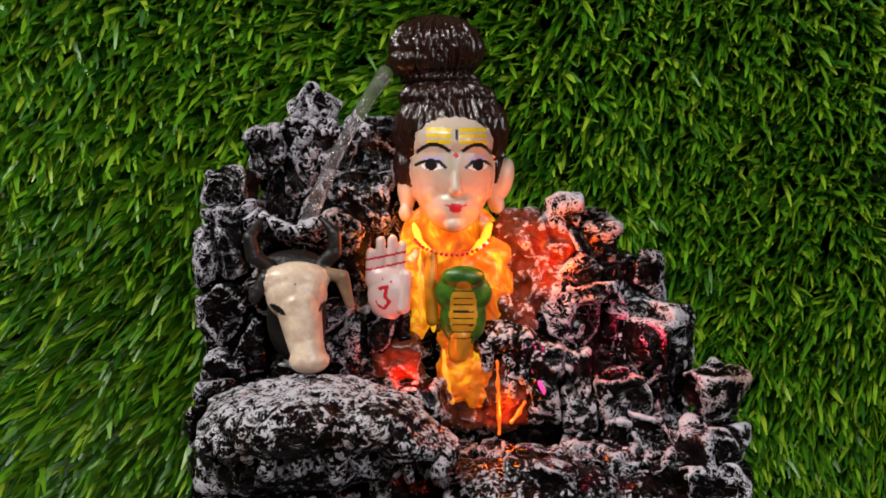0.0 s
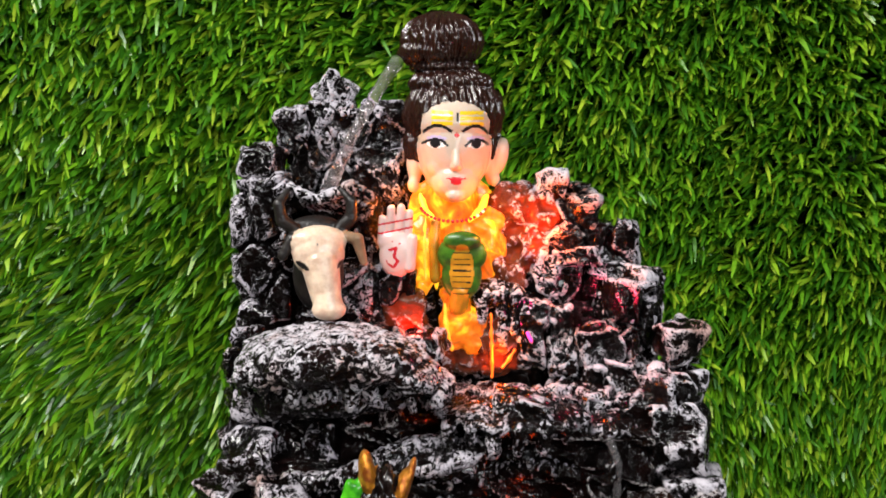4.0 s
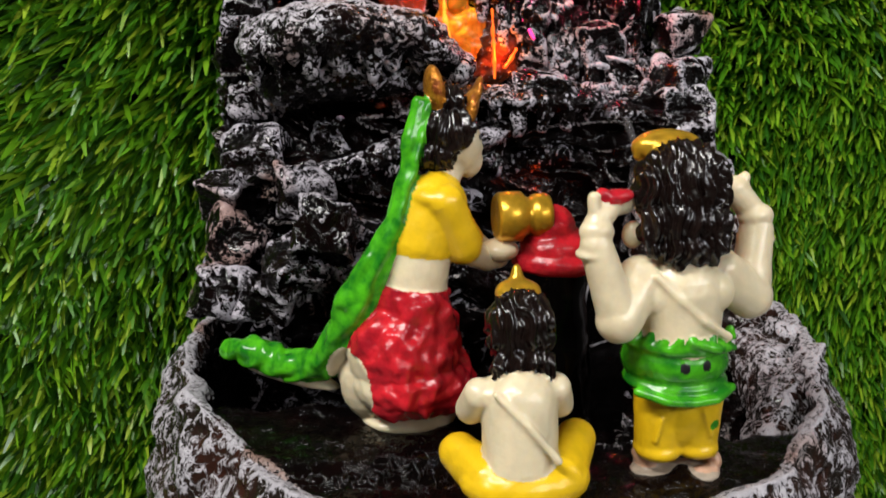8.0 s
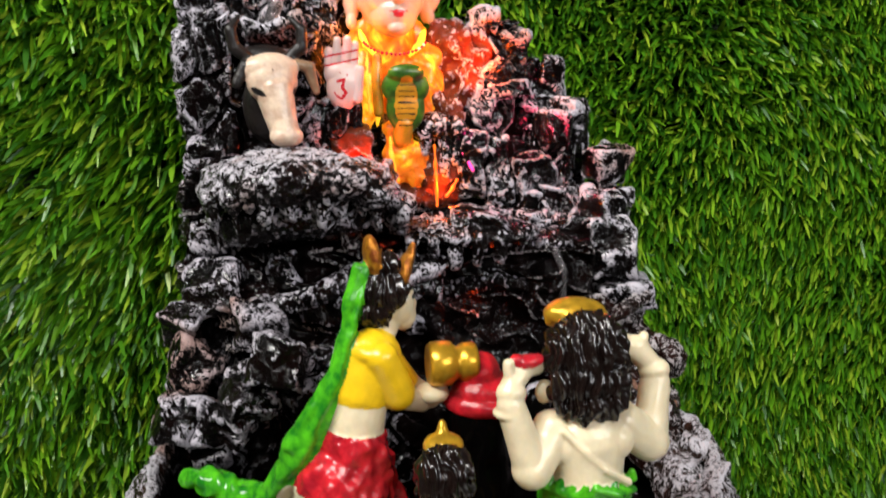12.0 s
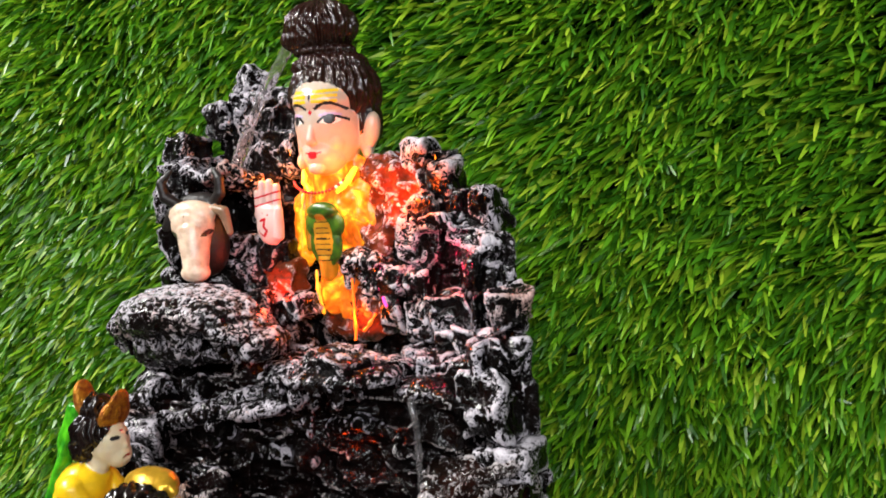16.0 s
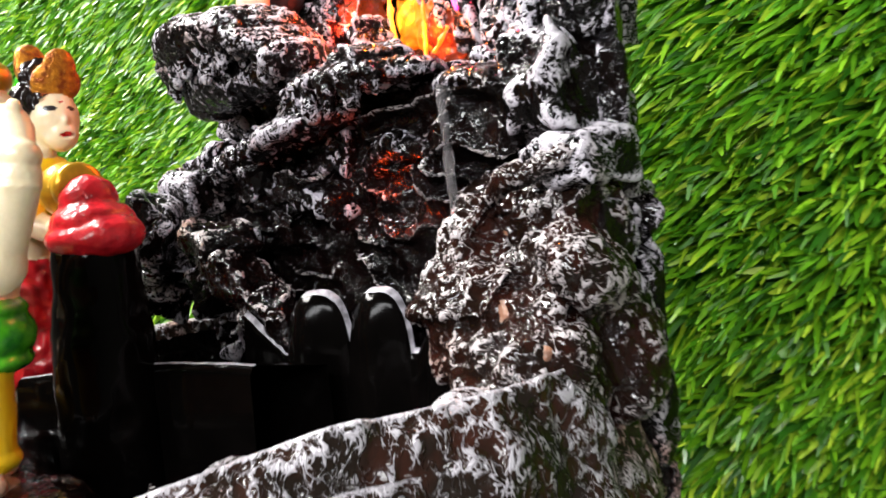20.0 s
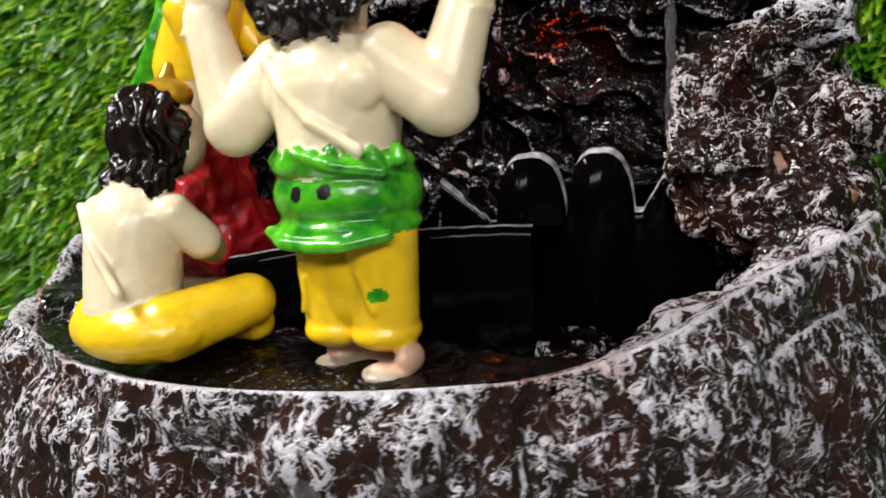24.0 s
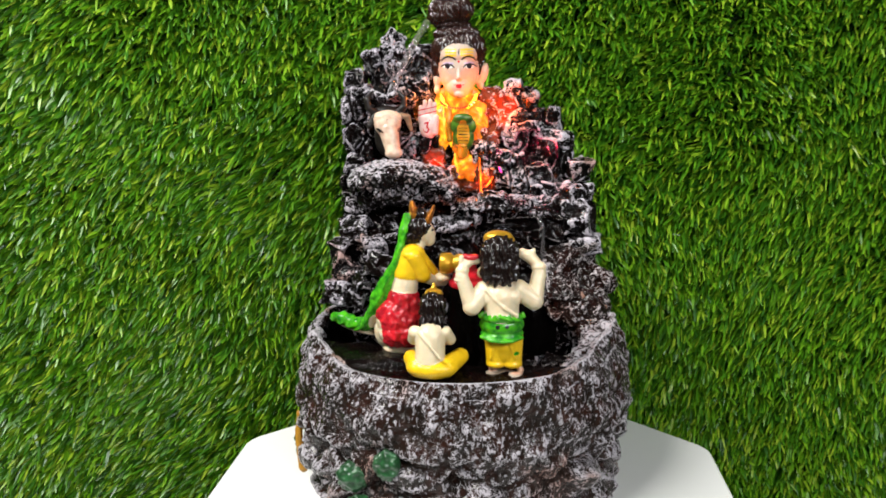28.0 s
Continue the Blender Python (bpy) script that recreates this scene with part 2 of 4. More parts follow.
# pink: light in the rock cracks, given as an emitting rod
CRACK_GLOW = diode_material("pink_diode", (1.0, 0.06, 0.40), 1.2)

WATER, nt, p = shader("water")
p.inputs["Base Color"].default_value = (0.9, 0.93, 0.95, 1)
p.inputs["Roughness"].default_value = 0.03
p.inputs["IOR"].default_value = 1.33
p.inputs["Transmission Weight"].default_value = 1.0
co = nt.nodes.new("ShaderNodeNewGeometry").outputs["Position"]
bump(nt, p, noise_of(nt, co, 220.0, 2.0), 0.4, 0.001)

STREAM, nt, p = shader("stream_water")
p.inputs["Base Color"].default_value = (1.0, 0.95, 0.97, 1)
p.inputs["Roughness"].default_value = 0.08
p.inputs["IOR"].default_value = 1.33
p.inputs["Transmission Weight"].default_value = 0.95
co = nt.nodes.new("ShaderNodeNewGeometry").outputs["Position"]
bump(nt, p, noise_of(nt, co, 260.0, 2.0), 0.8, 0.0015)

TABLE, nt, p = shader("white_laminate")
co = nt.nodes.new("ShaderNodeNewGeometry").outputs["Position"]
nt.links.new(mixed(nt, noise_of(nt, co, 9.0, 4.0), (0.74, 0.75, 0.73), (0.82, 0.83, 0.81)), p.inputs["Base Color"])
nt.links.new(ramp(nt, noise_of(nt, co, 60.0, 4.0), ((0.3, (0.10,) * 3), (0.7, (0.2,) * 3))), p.inputs["Roughness"])

BLADE, nt, p = shader("turf_blade")
rnd = nt.nodes.new("ShaderNodeNewGeometry")
tint = ramp(nt, rnd.outputs["Random Per Island"], ((0.0, (0.022, 0.11, 0.006)), (0.4, (0.075, 0.25, 0.008)), (0.75, (0.18, 0.41, 0.012)), (1.0, (0.36, 0.50, 0.03))))
nt.links.new(tint, p.inputs["Base Color"])
p.inputs["Roughness"].default_value = 0.36
leak = nt.nodes.new("ShaderNodeBsdfTranslucent")
nt.links.new(tint, leak.inputs[0])
both = nt.nodes.new("ShaderNodeMixShader")
both.inputs[0].default_value = 0.3
nt.links.new(p.outputs[0], both.inputs[1])
nt.links.new(leak.outputs[0], both.inputs[2])
nt.links.new(both.outputs[0], nt.nodes["Material Output"].inputs[0])

BACKING = paint_material("turf_backing", (0.012, 0.03, 0.006), 0.9, 0.5, size=90.0)
PLASTER = paint_material("room_paint", (0.24, 0.23, 0.21), 0.9, 0.05, size=4.0)
FLOORING = paint_material("floor_tile", (0.26, 0.24, 0.21), 0.4, 0.1, size=6.0)

# ---- building helpers ----
MM = 0.001


def brushed(me, lines=2, mass=12, edges=0.5):
    """Where a dry brush leaves paint: on edges and crests that stand out of the surface round them."""
    n = len(me.vertices)
    co, nor = np.empty(n * 3), np.empty(n * 3)
    me.vertices.foreach_get("co", co)
    me.vertices.foreach_get("normal", nor)
    co, nor = co.reshape(-1, 3), nor.reshape(-1, 3)
    ends = np.empty(len(me.edges) * 2, dtype=np.int32)
    me.edges.foreach_get("vertices", ends)
    a, b = ends[0::2], ends[1::2]
    count = np.maximum(np.bincount(a, minlength=n) + np.bincount(b, minlength=n), 1)

    def softened(c, times):
        for _ in range(times):
            near = np.stack([np.bincount(a, c[b, k], n) + np.bincount(b, c[a, k], n) for k in range(3)], axis=1)
            c = 0.4 * c + 0.6 * near / count[:, None]
        return c

    first = softened(co, lines)
    second = softened(first, mass)
    out = []
    for c in (first, second):
        d = ((co - c) * nor).sum(axis=1)
        out.append(np.clip(d / max(np.percentile(d, 95), 1e-9), -1.0, 1.0))
    ridge = np.clip((1.05 - edges) * out[0] + (0.05 + edges) * out[1], 0, 1)
    slot = me.attributes.get("ridge") or me.attributes.new("ridge", "FLOAT", "POINT")
    slot.data.foreach_set("value", ridge.astype(np.float32))


def link_mesh(name, me, materials, parent=None, label=""):
    for m in materials:
        me.materials.append(m)
    ob = new(name, me)
    if parent is not None:
        ob.parent = parent
    if label:
        tagged(ob, label)
    return ob


def part(name, bm, material, parent=None, label="", smooth=True, brush=()):
    me = bpy.data.meshes.new(name)
    bm.to_mesh(me)
    bm.free()
    if smooth:
        me.shade_smooth()
    if brush:
        brushed(me, *brush)
    return link_mesh(name, me, material if isinstance(material, (list, tuple)) else [material], parent, label)


def turn_of(rot):
    return Euler([radians(a) for a in rot]).to_matrix()


# simple solids, in millimetres: ellipsoid, tapered capsule, box; the last number picks the paint
def E(c, r, paint=0, rot=(0, 0, 0)):
    return ("e", c, r, turn_of(rot), paint)


def C(a, ra, b, rb, paint=0):
    return ("c", a, ra, b, rb, paint)


def B(c, h, paint=0, rot=(0, 0, 0)):
    return ("b", c, h, turn_of(rot), paint)


def chain(points, radii, paint=0):
    return [C(points[k], radii[k], points[k + 1], radii[k + 1], paint) for k in range(len(points) - 1)]


def moved(solids, dx, dy, dz):
    """The same solids, put elsewhere."""
    out = []
    for s in solids:
        s = list(s)
        for k in ((1, 3) if s[0] == "c" else (1,)):
            s[k] = (s[k][0] + dx, s[k][1] + dy, s[k][2] + dz)
        out.append(tuple(s))
    return out


def turned(solids, degrees, x, y):
    """The same solids, turned about an upright axis at x, y."""
    m = turn_of((0, 0, degrees))
    out = []
    for s in solids:
        s = list(s)
        for k in ((1, 3) if s[0] == "c" else (1,)):
            p = m @ Vector((s[k][0] - x, s[k][1] - y, s[k][2]))
            s[k] = (p.x + x, p.y + y, p.z)
        if s[0] != "c":
            s[3] = m @ s[3]
        out.append(tuple(s))
    return out


def solid(bm, s):
    if s[0] == "c":
        a, b = Vector(s[1]), Vector(s[3])
        axis = (b - a).to_track_quat("Z", "Y").to_matrix() if (b - a).length > 1e-6 else Matrix.Identity(3)
        for v in bmesh.ops.create_icosphere(bm, subdivisions=3, radius=1)["verts"]:
            up = v.co.z > -1e-4
            v.co = ((b if up else a) + axis @ v.co * (s[4] if up else s[2])) * MM
        return
    m = Matrix.Translation(Vector(s[1]) * MM) @ s[3].to_4x4() @ Matrix.Diagonal((*(Vector(s[2]) * MM), 1))
    if s[0] == "e":
        bmesh.ops.create_icosphere(bm, subdivisions=3, radius=1, matrix=m)
    else:
        bmesh.ops.create_cube(bm, size=2, matrix=m)


def away(s, p):
    """Distance in millimetres of the points p (n x 3) from the solid s."""
    if s[0] == "c":
        a, b = np.array(s[1], float), np.array(s[3], float)
        d = b - a
        h = np.clip(((p - a) @ d) / max(d @ d, 1e-9), 0, 1)
        return np.linalg.norm(p - a - h[:, None] * d, axis=1) - (s[2] + h * (s[4] - s[2]))
    q = (p - np.array(s[1], float)) @ np.array(s[3])
    r = np.array(s[2], float)
    if s[0] == "e":
        k0 = np.linalg.norm(q / r, axis=1)
        return k0 * (k0 - 1) / np.maximum(np.linalg.norm(q / r / r, axis=1), 1e-9)
    g = np.abs(q) - r
    return np.linalg.norm(np.maximum(g, 0), axis=1) + np.minimum(g.max(axis=1), 0)


def fused(name, solids, voxel, materials, parent=None, label="", smooth=3, relief=None, paints=()):
    """One cast body out of overlapping solids; each patch takes the paint of the solid beneath it, and paints are laid over that."""
    bm = bmesh.new()
    for s in solids:
        solid(bm, s)
    me = bpy.data.meshes.new(name)
    bm.to_mesh(me)
    bm.free()
    ob = new(name, me)
    mod = ob.modifiers.new("cast", "REMESH")
    mod.mode, mod.voxel_size = "VOXEL", voxel * MM
    if smooth:
        soft = ob.modifiers.new("soften", "SMOOTH")
        soft.iterations, soft.factor = smooth, 0.5
    done = bpy.data.meshes.new_from_object(ob.evaluated_get(bpy.context.evaluated_depsgraph_get()))
    done.name = name
    bpy.data.objects.remove(ob)
    bpy.data.meshes.remove(me)
    n = len(done.vertices)
    co = np.empty(n * 3)
    done.vertices.foreach_get("co", co)
    co = co.reshape(-1, 3)
    if len(materials) > 1:
        centre = np.empty(len(done.polygons) * 3)
        done.polygons.foreach_get("center", centre)
        centre = centre.reshape(-1, 3) / MM
        best, pick = np.full(len(centre), 1e9), np.zeros(len(centre), dtype=np.int32)
        for s in solids:
            d = away(s, centre)
            near = d < best
            best[near], pick[near] = d[near], s[-1]
        for s in paints:
            pick[away(s, centre) < 0] = s[-1]
        done.polygons.foreach_set("material_index", pick)
    if relief is not None:
        nor = np.empty(n * 3)
        done.vertices.foreach_get("normal", nor)
        nor = nor.reshape(-1, 3)
        kinds = np.zeros(n, dtype=np.int32)
        if len(materials) > 1:
            for poly in done.polygons:
                for v in poly.vertices:
                    kinds[v] = poly.material_index
        push = np.array([relief(co[k] / MM, kinds[k]) for k in range(n)])
        push = push * MM
        co = co + nor * push[:, None]
        done.vertices.foreach_set("co", co.ravel())
    done.update()
    done.shade_smooth()
    if materials[0] in (ROCK, STONE, RED_LIT, WET, BASIN, CRUST, RUST):
        brushed(done)
    return link_mesh(name, done, materials, parent, label)


def smooth_step(a, b, x):
    t = min(1.0, max(0.0, (x - a) / (b - a)))
    return t * t * (3 - 2 * t)


def wrinkle(p, size=5.0):
    """Wrinkled cast rock: sharp crests between rounded hollows, 0 to 1."""
    w = p + 0.5 * size * noise.noise_vector(p / size)
    r = max(0.0, 1 - 2.6 * abs(noise.noise(w / size)))
    where = smooth_step(-0.05, 0.4, noise.noise(p / (size * 2.1) + Vector((3, 8, 1))))
    return 0.25 + 0.55 * noise.fractal(p / size, 0.8, 2.1, 3) + 0.55 * r * where


def crag(p, kind=0, block=12.5):
    """Stacked blocks of broken rock with deep cracks between."""
    p = Vector(p)
    v = p + 1.6 * noise.noise_vector(p / 9.0)
    tall = 0.55 if p.x > 18 else 0.85
    d1, c1 = noise.voronoi(Vector((v.x, v.y * 0.8, v.z * tall)) / block)
    face = smooth_step(0.0, 0.16, d1[1] - d1[0])
    return 3.6 * noise.noise(c1[0] * 7.3) + 3.4 * face + 0.9 * wrinkle(p, 4.5) - 3.6


def strata(p, kind=0):
    """Wavy layers of wet rock that lie over one another, with hollows between them."""
    p = Vector(p)
    w = p + 4.0 * noise.noise_vector(p / 14.0)
    r = max(0.0, 1 - 2.3 * abs(noise.noise(Vector((w.x / 17.0, w.y / 20.0, (w.z + 0.2 * w.x) / 7.0)))))
    return 6.0 * r * r * (0.65 + 0.9 * noise.noise(p / 15.0)) + 3.0 * noise.noise(p / 8.0) + 1.2 * wrinkle(p, 5.0) - 3.0


def pitted(p, kind=0):
    """Bubbly cast rock of the ledges: rounded pits between raised seams."""
    p = Vector(p)
    d, _ = noise.voronoi((p + 1.5 * noise.noise_vector(p / 5.0)) / 6.0)
    return -1.0 * smooth_step(0.05, 0.6, d[1] - d[0]) * (0.5 + noise.noise(p / 9.0)) + 1.3 * wrinkle(p, 4.0) + 1.4 * noise.noise(p / 12.0)


def stone(name, c, h, rot, material, parent, seed, rough=1.0, label=""):
    """A broken block of rock with blunt edges, c and half sizes h in millimetres."""
    bm = bmesh.new()
    bmesh.ops.create_cube(bm, size=2)
    size = max(h)
    bmesh.ops.subdivide_edges(bm, edges=bm.edges[:], cuts=int(min(34, max(9, size * 2 / 0.8))), use_grid_fill=True)
    turn = turn_of(rot)
    for v in bm.verts:
        p = v.co
        k = (abs(p.x) ** 7 + abs(p.y) ** 7 + abs(p.z) ** 7) ** (1 / 7)
        q = Vector((p.x / k * h[0], p.y / k * h[1], p.z / k * h[2]))
        s = q + Vector((seed * 37.1, seed * 11.7, seed * 5.3))
        n = Vector((p.x / h[0], p.y / h[1], p.z / h[2])).normalized()
        q += 0.46 * min(h) * noise.noise_vector(s / (size * 1.15)) * rough
        v.co = (turn @ (q + n * (1.2 * wrinkle(s, 4.2) + 1.3 * noise.noise(s / 4.5) - 0.6) * rough) + Vector(c)) * MM
    return part(name, bm, material, parent, label, brush=(2, 26, 0.78))


def stroke(points, r, paint):
    """A painted line on a face that looks to the front: flat bars along x and z, deep along y."""
    bars = []
    for (x0, y0, z0), (x1, y1, z1) in zip(points, points[1:]):
        tilt = math.degrees(math.atan2(-(z1 - z0), x1 - x0))
        bars.append(B(((x0 + x1) / 2, y0, (z0 + z1) / 2), (math.hypot(x1 - x0, z1 - z0) / 2 + r * 0.6, 7, r), paint, (0, tilt, 0)))
    return bars

# ---- the room ----


def slab(name, x0, x1, y0, y1, z0, z1, material, label, category):
    bm = bmesh.new()
    bmesh.ops.create_cube(bm, size=1, matrix=Matrix.Translation(((x0 + x1) / 2, (y0 + y1) / 2, (z0 + z1) / 2)) @ Matrix.Diagonal((x1 - x0, y1 - y0, z1 - z0, 1)))
    return tagged(part(name, bm, material, smooth=False), label, category, kind="structure")


slab("floor", -1.7, 1.7, -2.2, 0.8, -0.80, -0.75, FLOORING, "plain tiled floor of the room", "floor")
slab("ceiling", -1.7, 1.7, -2.2, 0.8, 1.75, 1.80, PLASTER, "plain painted ceiling", "ceiling")
slab("wall_north", -1.6, 1.6, 0.75, 0.80, -0.75, 1.75, PLASTER, "plain painted wall behind the turf panel", "wall")
slab("wall_south", -1.6, 1.6, -2.2, -2.15, -0.75, 1.75, PLASTER, "plain painted wall", "wall")
slab("wall_west", -1.7, -1.65, -2.2, 0.8, -0.75, 1.75, PLASTER, "plain painted wall", "wall")
slab("wall_east", 1.65, 1.7, -2.2, 0.8, -0.75, 1.75, PLASTER, "plain painted wall", "wall")

# ---- the upright panel of artificial turf ----
TURF_YAW = math.atan(0.157)
ALONG = Vector((math.cos(TURF_YAW), math.sin(TURF_YAW), 0))
OUT = Vector((math.sin(TURF_YAW), -math.cos(TURF_YAW), 0))
TURF_FOOT = Vector((0, 0.374, 0))

bm = bmesh.new()
frame_m = Matrix((ALONG, -OUT, (0, 0, 1))).transposed().to_4x4()
bmesh.ops.create_cube(bm, size=1, matrix=Matrix.Translation(TURF_FOOT + ALONG * -0.12 - OUT * 0.012 + Vector((0, 0, -0.15))) @ frame_m @ Matrix.Diagonal((1.15, 0.02, 1.2, 1)))
tagged(part("turf_panel", bm, BACKING, smooth=False), "upright panel of green artificial grass behind the table", "artificial grass", kind="structure")


def blades(name, x0, x1, z0, z1, pitch, each, long, wide, seed):
    """Tufts of plastic grass that stand out of the panel and droop, as one mesh."""
    rng = np.random.default_rng(seed)
    nx, nz = int((x1 - x0) / pitch), int((z1 - z0) / pitch)
    gx, gz = np.meshgrid(np.arange(nx) + 0.5, np.arange(nz) + 0.5)
    tx = x0 + (gx.ravel() + rng.uniform(-0.4, 0.4, nx * nz)) * pitch
    tz = z0 + (gz.ravel() + rng.uniform(-0.4, 0.4, nx * nz)) * pitch
    comb = np.array([noise.noise_vector(Vector((x * 9.0, z * 9.0, 0.5))) for x, z in zip(tx, tz)])
    lean = np.stack([-0.50 + 0.70 * comb[:, 0] + rng.normal(0, 0.22, nx * nz), -0.30 + 0.60 * comb[:, 1] + rng.normal(0, 0.18, nx * nz)], axis=1)
    n = nx * nz * each
    bx = np.repeat(tx, each) + rng.normal(0, 0.0012, n)
    bz = np.repeat(tz, each) + rng.normal(0, 0.0012, n)
    la = np.repeat(lean[:, 0], each) + rng.normal(0, 0.26, n)
    lz = np.repeat(lean[:, 1], each) + rng.normal(0, 0.24, n)
    size = long * rng.uniform(0.6, 1.1, n)
    droop = rng.uniform(0.05, 0.55, n)
    half = wide * rng.uniform(0.35, 0.6, n)
    spin = rng.uniform(0, math.pi, n)
    al, out, up = np.array(ALONG), np.array(OUT), np.array((0, 0, 1.0))
    way = la[:, None] * al + out + lz[:, None] * up
    way /= np.linalg.norm(way, axis=1)[:, None]
    side = np.cos(spin)[:, None] * al + np.sin(spin)[:, None] * up
    side -= (side * way).sum(axis=1)[:, None] * way
    side /= np.linalg.norm(side, axis=1)[:, None]
    base = np.array(TURF_FOOT) + bx[:, None] * al + bz[:, None] * up
    rings = []
    for s, w in ((0.0, 0.8), (0.4, 1.0), (0.8, 0.9), (1.0, 0.3)):
        mid = base + way * (size * s)[:, None] - up * (size * droop * s * s)[:, None] + al * (size * la * 0.3 * s * s)[:, None]
        rings += [mid - side * (half * w)[:, None], mid + side * (half * w)[:, None]]
    verts = np.stack(rings, axis=1).reshape(-1, 3)
    quad = np.array([[0, 1, 3, 2], [2, 3, 5, 4], [4, 5, 7, 6]])
    faces = (np.arange(n)[:, None, None] * 8 + quad[None]).reshape(-1, 4)
    me = bpy.data.meshes.new(name)
    me.vertices.add(len(verts))
    me.vertices.foreach_set("co", verts.ravel())
    me.loops.add(faces.size)
    me.loops.foreach_set("vertex_index", faces.ravel().astype(np.int32))
    me.polygons.add(len(faces))
    me.polygons.foreach_set("loop_start", np.arange(len(faces), dtype=np.int32) * 4)
    me.update()
    me.validate()
    me.shade_smooth()
    return tagged(link_mesh(name, me, [BLADE]), "dense drooping plastic grass blades in mixed greens", "artificial grass", kind="stuff")


blades("turf_blades", -0.64, 0.42, -0.20, 0.37, 0.0066, 13, 0.021, 0.0023, 5)

# ---- the white eight-sided table ----
TOP = -0.006


def octagon(bm, across, z0, z1, cx, cy, round_by):
    r = across / 2 / math.cos(math.pi / 8)
    ring = [bm.verts.new((cx + r * math.cos(math.pi / 8 + k * math.pi / 4), cy + r * math.sin(math.pi / 8 + k * math.pi / 4), z0)) for k in range(8)]
    face = bm.faces.new(ring)
    up = bmesh.ops.extrude_face_region(bm, geom=[face])["geom"]
    bmesh.ops.translate(bm, verts=[g for g in up if isinstance(g, bmesh.types.BMVert)], vec=(0, 0, z1 - z0))
    bmesh.ops.recalc_face_normals(bm, faces=bm.faces[:])
    posts = [e for e in bm.edges if abs(e.verts[0].co.z - e.verts[1].co.z) > 1e-5]
    bmesh.ops.bevel(bm, geom=posts, offset=round_by, segments=5, affect="EDGES", profile=0.5)
    rims = [e for e in bm.edges if abs(e.verts[0].co.z - e.verts[1].co.z) < 1e-5 and abs(e.verts[0].co.z - z1) < 1e-5]
    bmesh.ops.bevel(bm, geom=rims, offset=0.0015, segments=2, affect="EDGES", profile=0.5)


table = tagged(new("side_table"), "white eight-sided side table with a glossy top", "table")
table.location = (0.0125, 0.165, -0.75)
bpy.context.view_layer.update()


def own(ob, thing):
    """Makes ob a part of thing, at the place where it stands."""
    ob.parent = thing
    ob.matrix_parent_inverse = Matrix.Translation(-thing.location)
    return ob


bm = bmesh.new()
octagon(bm, 0.291, TOP - 0.022, TOP, 0.0125, 0.165, 0.008)
own(part("tabletop", bm, TABLE, smooth=False), table)
bm = bmesh.new()
octagon(bm, 0.20, -0.73, TOP - 0.022, 0.0125, 0.165, 0.008)
own(part("pedestal", bm, TABLE, smooth=False), table)
bm = bmesh.new()
octagon(bm, 0.27, -0.75, -0.73, 0.0125, 0.165, 0.008)
own(part("foot", bm, TABLE, smooth=False), table)

# ---- the fountain ----
fountain = tagged(new("tabletop_fountain"), "black and grey rock fountain with a painted bust on the table", "fountain")

# basin: a round tub of rough rock with a rim that climbs towards the back
CX, CY, RX, RY = 8.6, 186.0, 94.0, 90.0


def rim_height(x, y):
    s = min(1.0, max(0.0, (y - 118.0) / 42.0))
    return 78.8 + 9.8 * s * s * (3 - 2 * s)


bm = bmesh.new()
outline = ((0.0, 0.95), (0.05, 0.965), (0.2, 0.985), (0.35, 1.0), (0.5, 1.005), (0.62, 0.995), (0.75, 0.975), (0.87, 0.95), (0.96, 0.93), (1.0, 0.91), (0.99, 0.885), (0.95, 0.87), (0.85, 0.85), (0.6, 0.83), (0.42, 0.80))
profile = []
for k in range(len(outline) - 1):
    (h0, r0), (h1, r1) = outline[k], outline[k + 1]
    n = max(2, int(math.hypot((h1 - h0) * 82, (r1 - r0) * 92) / 0.75))
    profile += [(h0 + (h1 - h0) * j / n, r0 + (r1 - r0) * j / n, k) for j in range(n)]
AROUND = 720
rows = []
for h, r, _ in profile:
    ring = []
    for j in range(AROUND):
        a = 2 * math.pi * j / AROUND
        x, y = CX + RX * r * math.cos(a), CY + RY * r * math.sin(a)
        z = -6 + h * (rim_height(x, y) + 6)
        if y > 226:
            y = 226 + 12 * math.tanh((y - 226) / 16)
        q = Vector((x, y, z))
        low = smooth_step(46 + 8 * noise.noise(Vector((x / 22, y / 22, 0))), 33, z)
        boulder, _ = noise.voronoi(Vector((q.x, q.y, q.z * 1.25)) / 25.0)
        g = wrinkle(Vector((q.x, q.y, q.z * 0.6)), 3.4)
        lump = 4.8 * noise.noise(q / 19) + 2.2 * noise.noise(q / 8) + 1.3 * g + 0.5 * noise.noise(q / 2.4) - 0.4 + low * (18.0 * min(0.5, boulder[1] - boulder[0]) - 8.0)
        lump *= 0.35 if h < 0.03 else 1.0
        lump -= 0.5
        lump += low * 3.4 * noise.noise(Vector((q.x / 26, q.y / 26, q.z / 9)))
        v = bm.verts.new(((x + math.cos(a) * lump) * MM, (y + math.sin(a) * lump * (y < 225)) * MM, (z + 0.4 * lump * (h > 0.9)) * MM))
        ring.append(v)
    rows.append(ring)
for k in range(len(rows) - 1):
    for j in range(AROUND):
        i = (j + 1) % AROUND
        bm.faces.new((rows[k][j], rows[k][i], rows[k + 1][i], rows[k + 1][j])).material_index = 1 if profile[k][2] >= 11 else 0
bm.faces.new(rows[-1]).material_index = 1
part("basin", bm, [BASIN, BLACK], fountain, "rough grey dry-brushed round basin", brush=(2, 12))

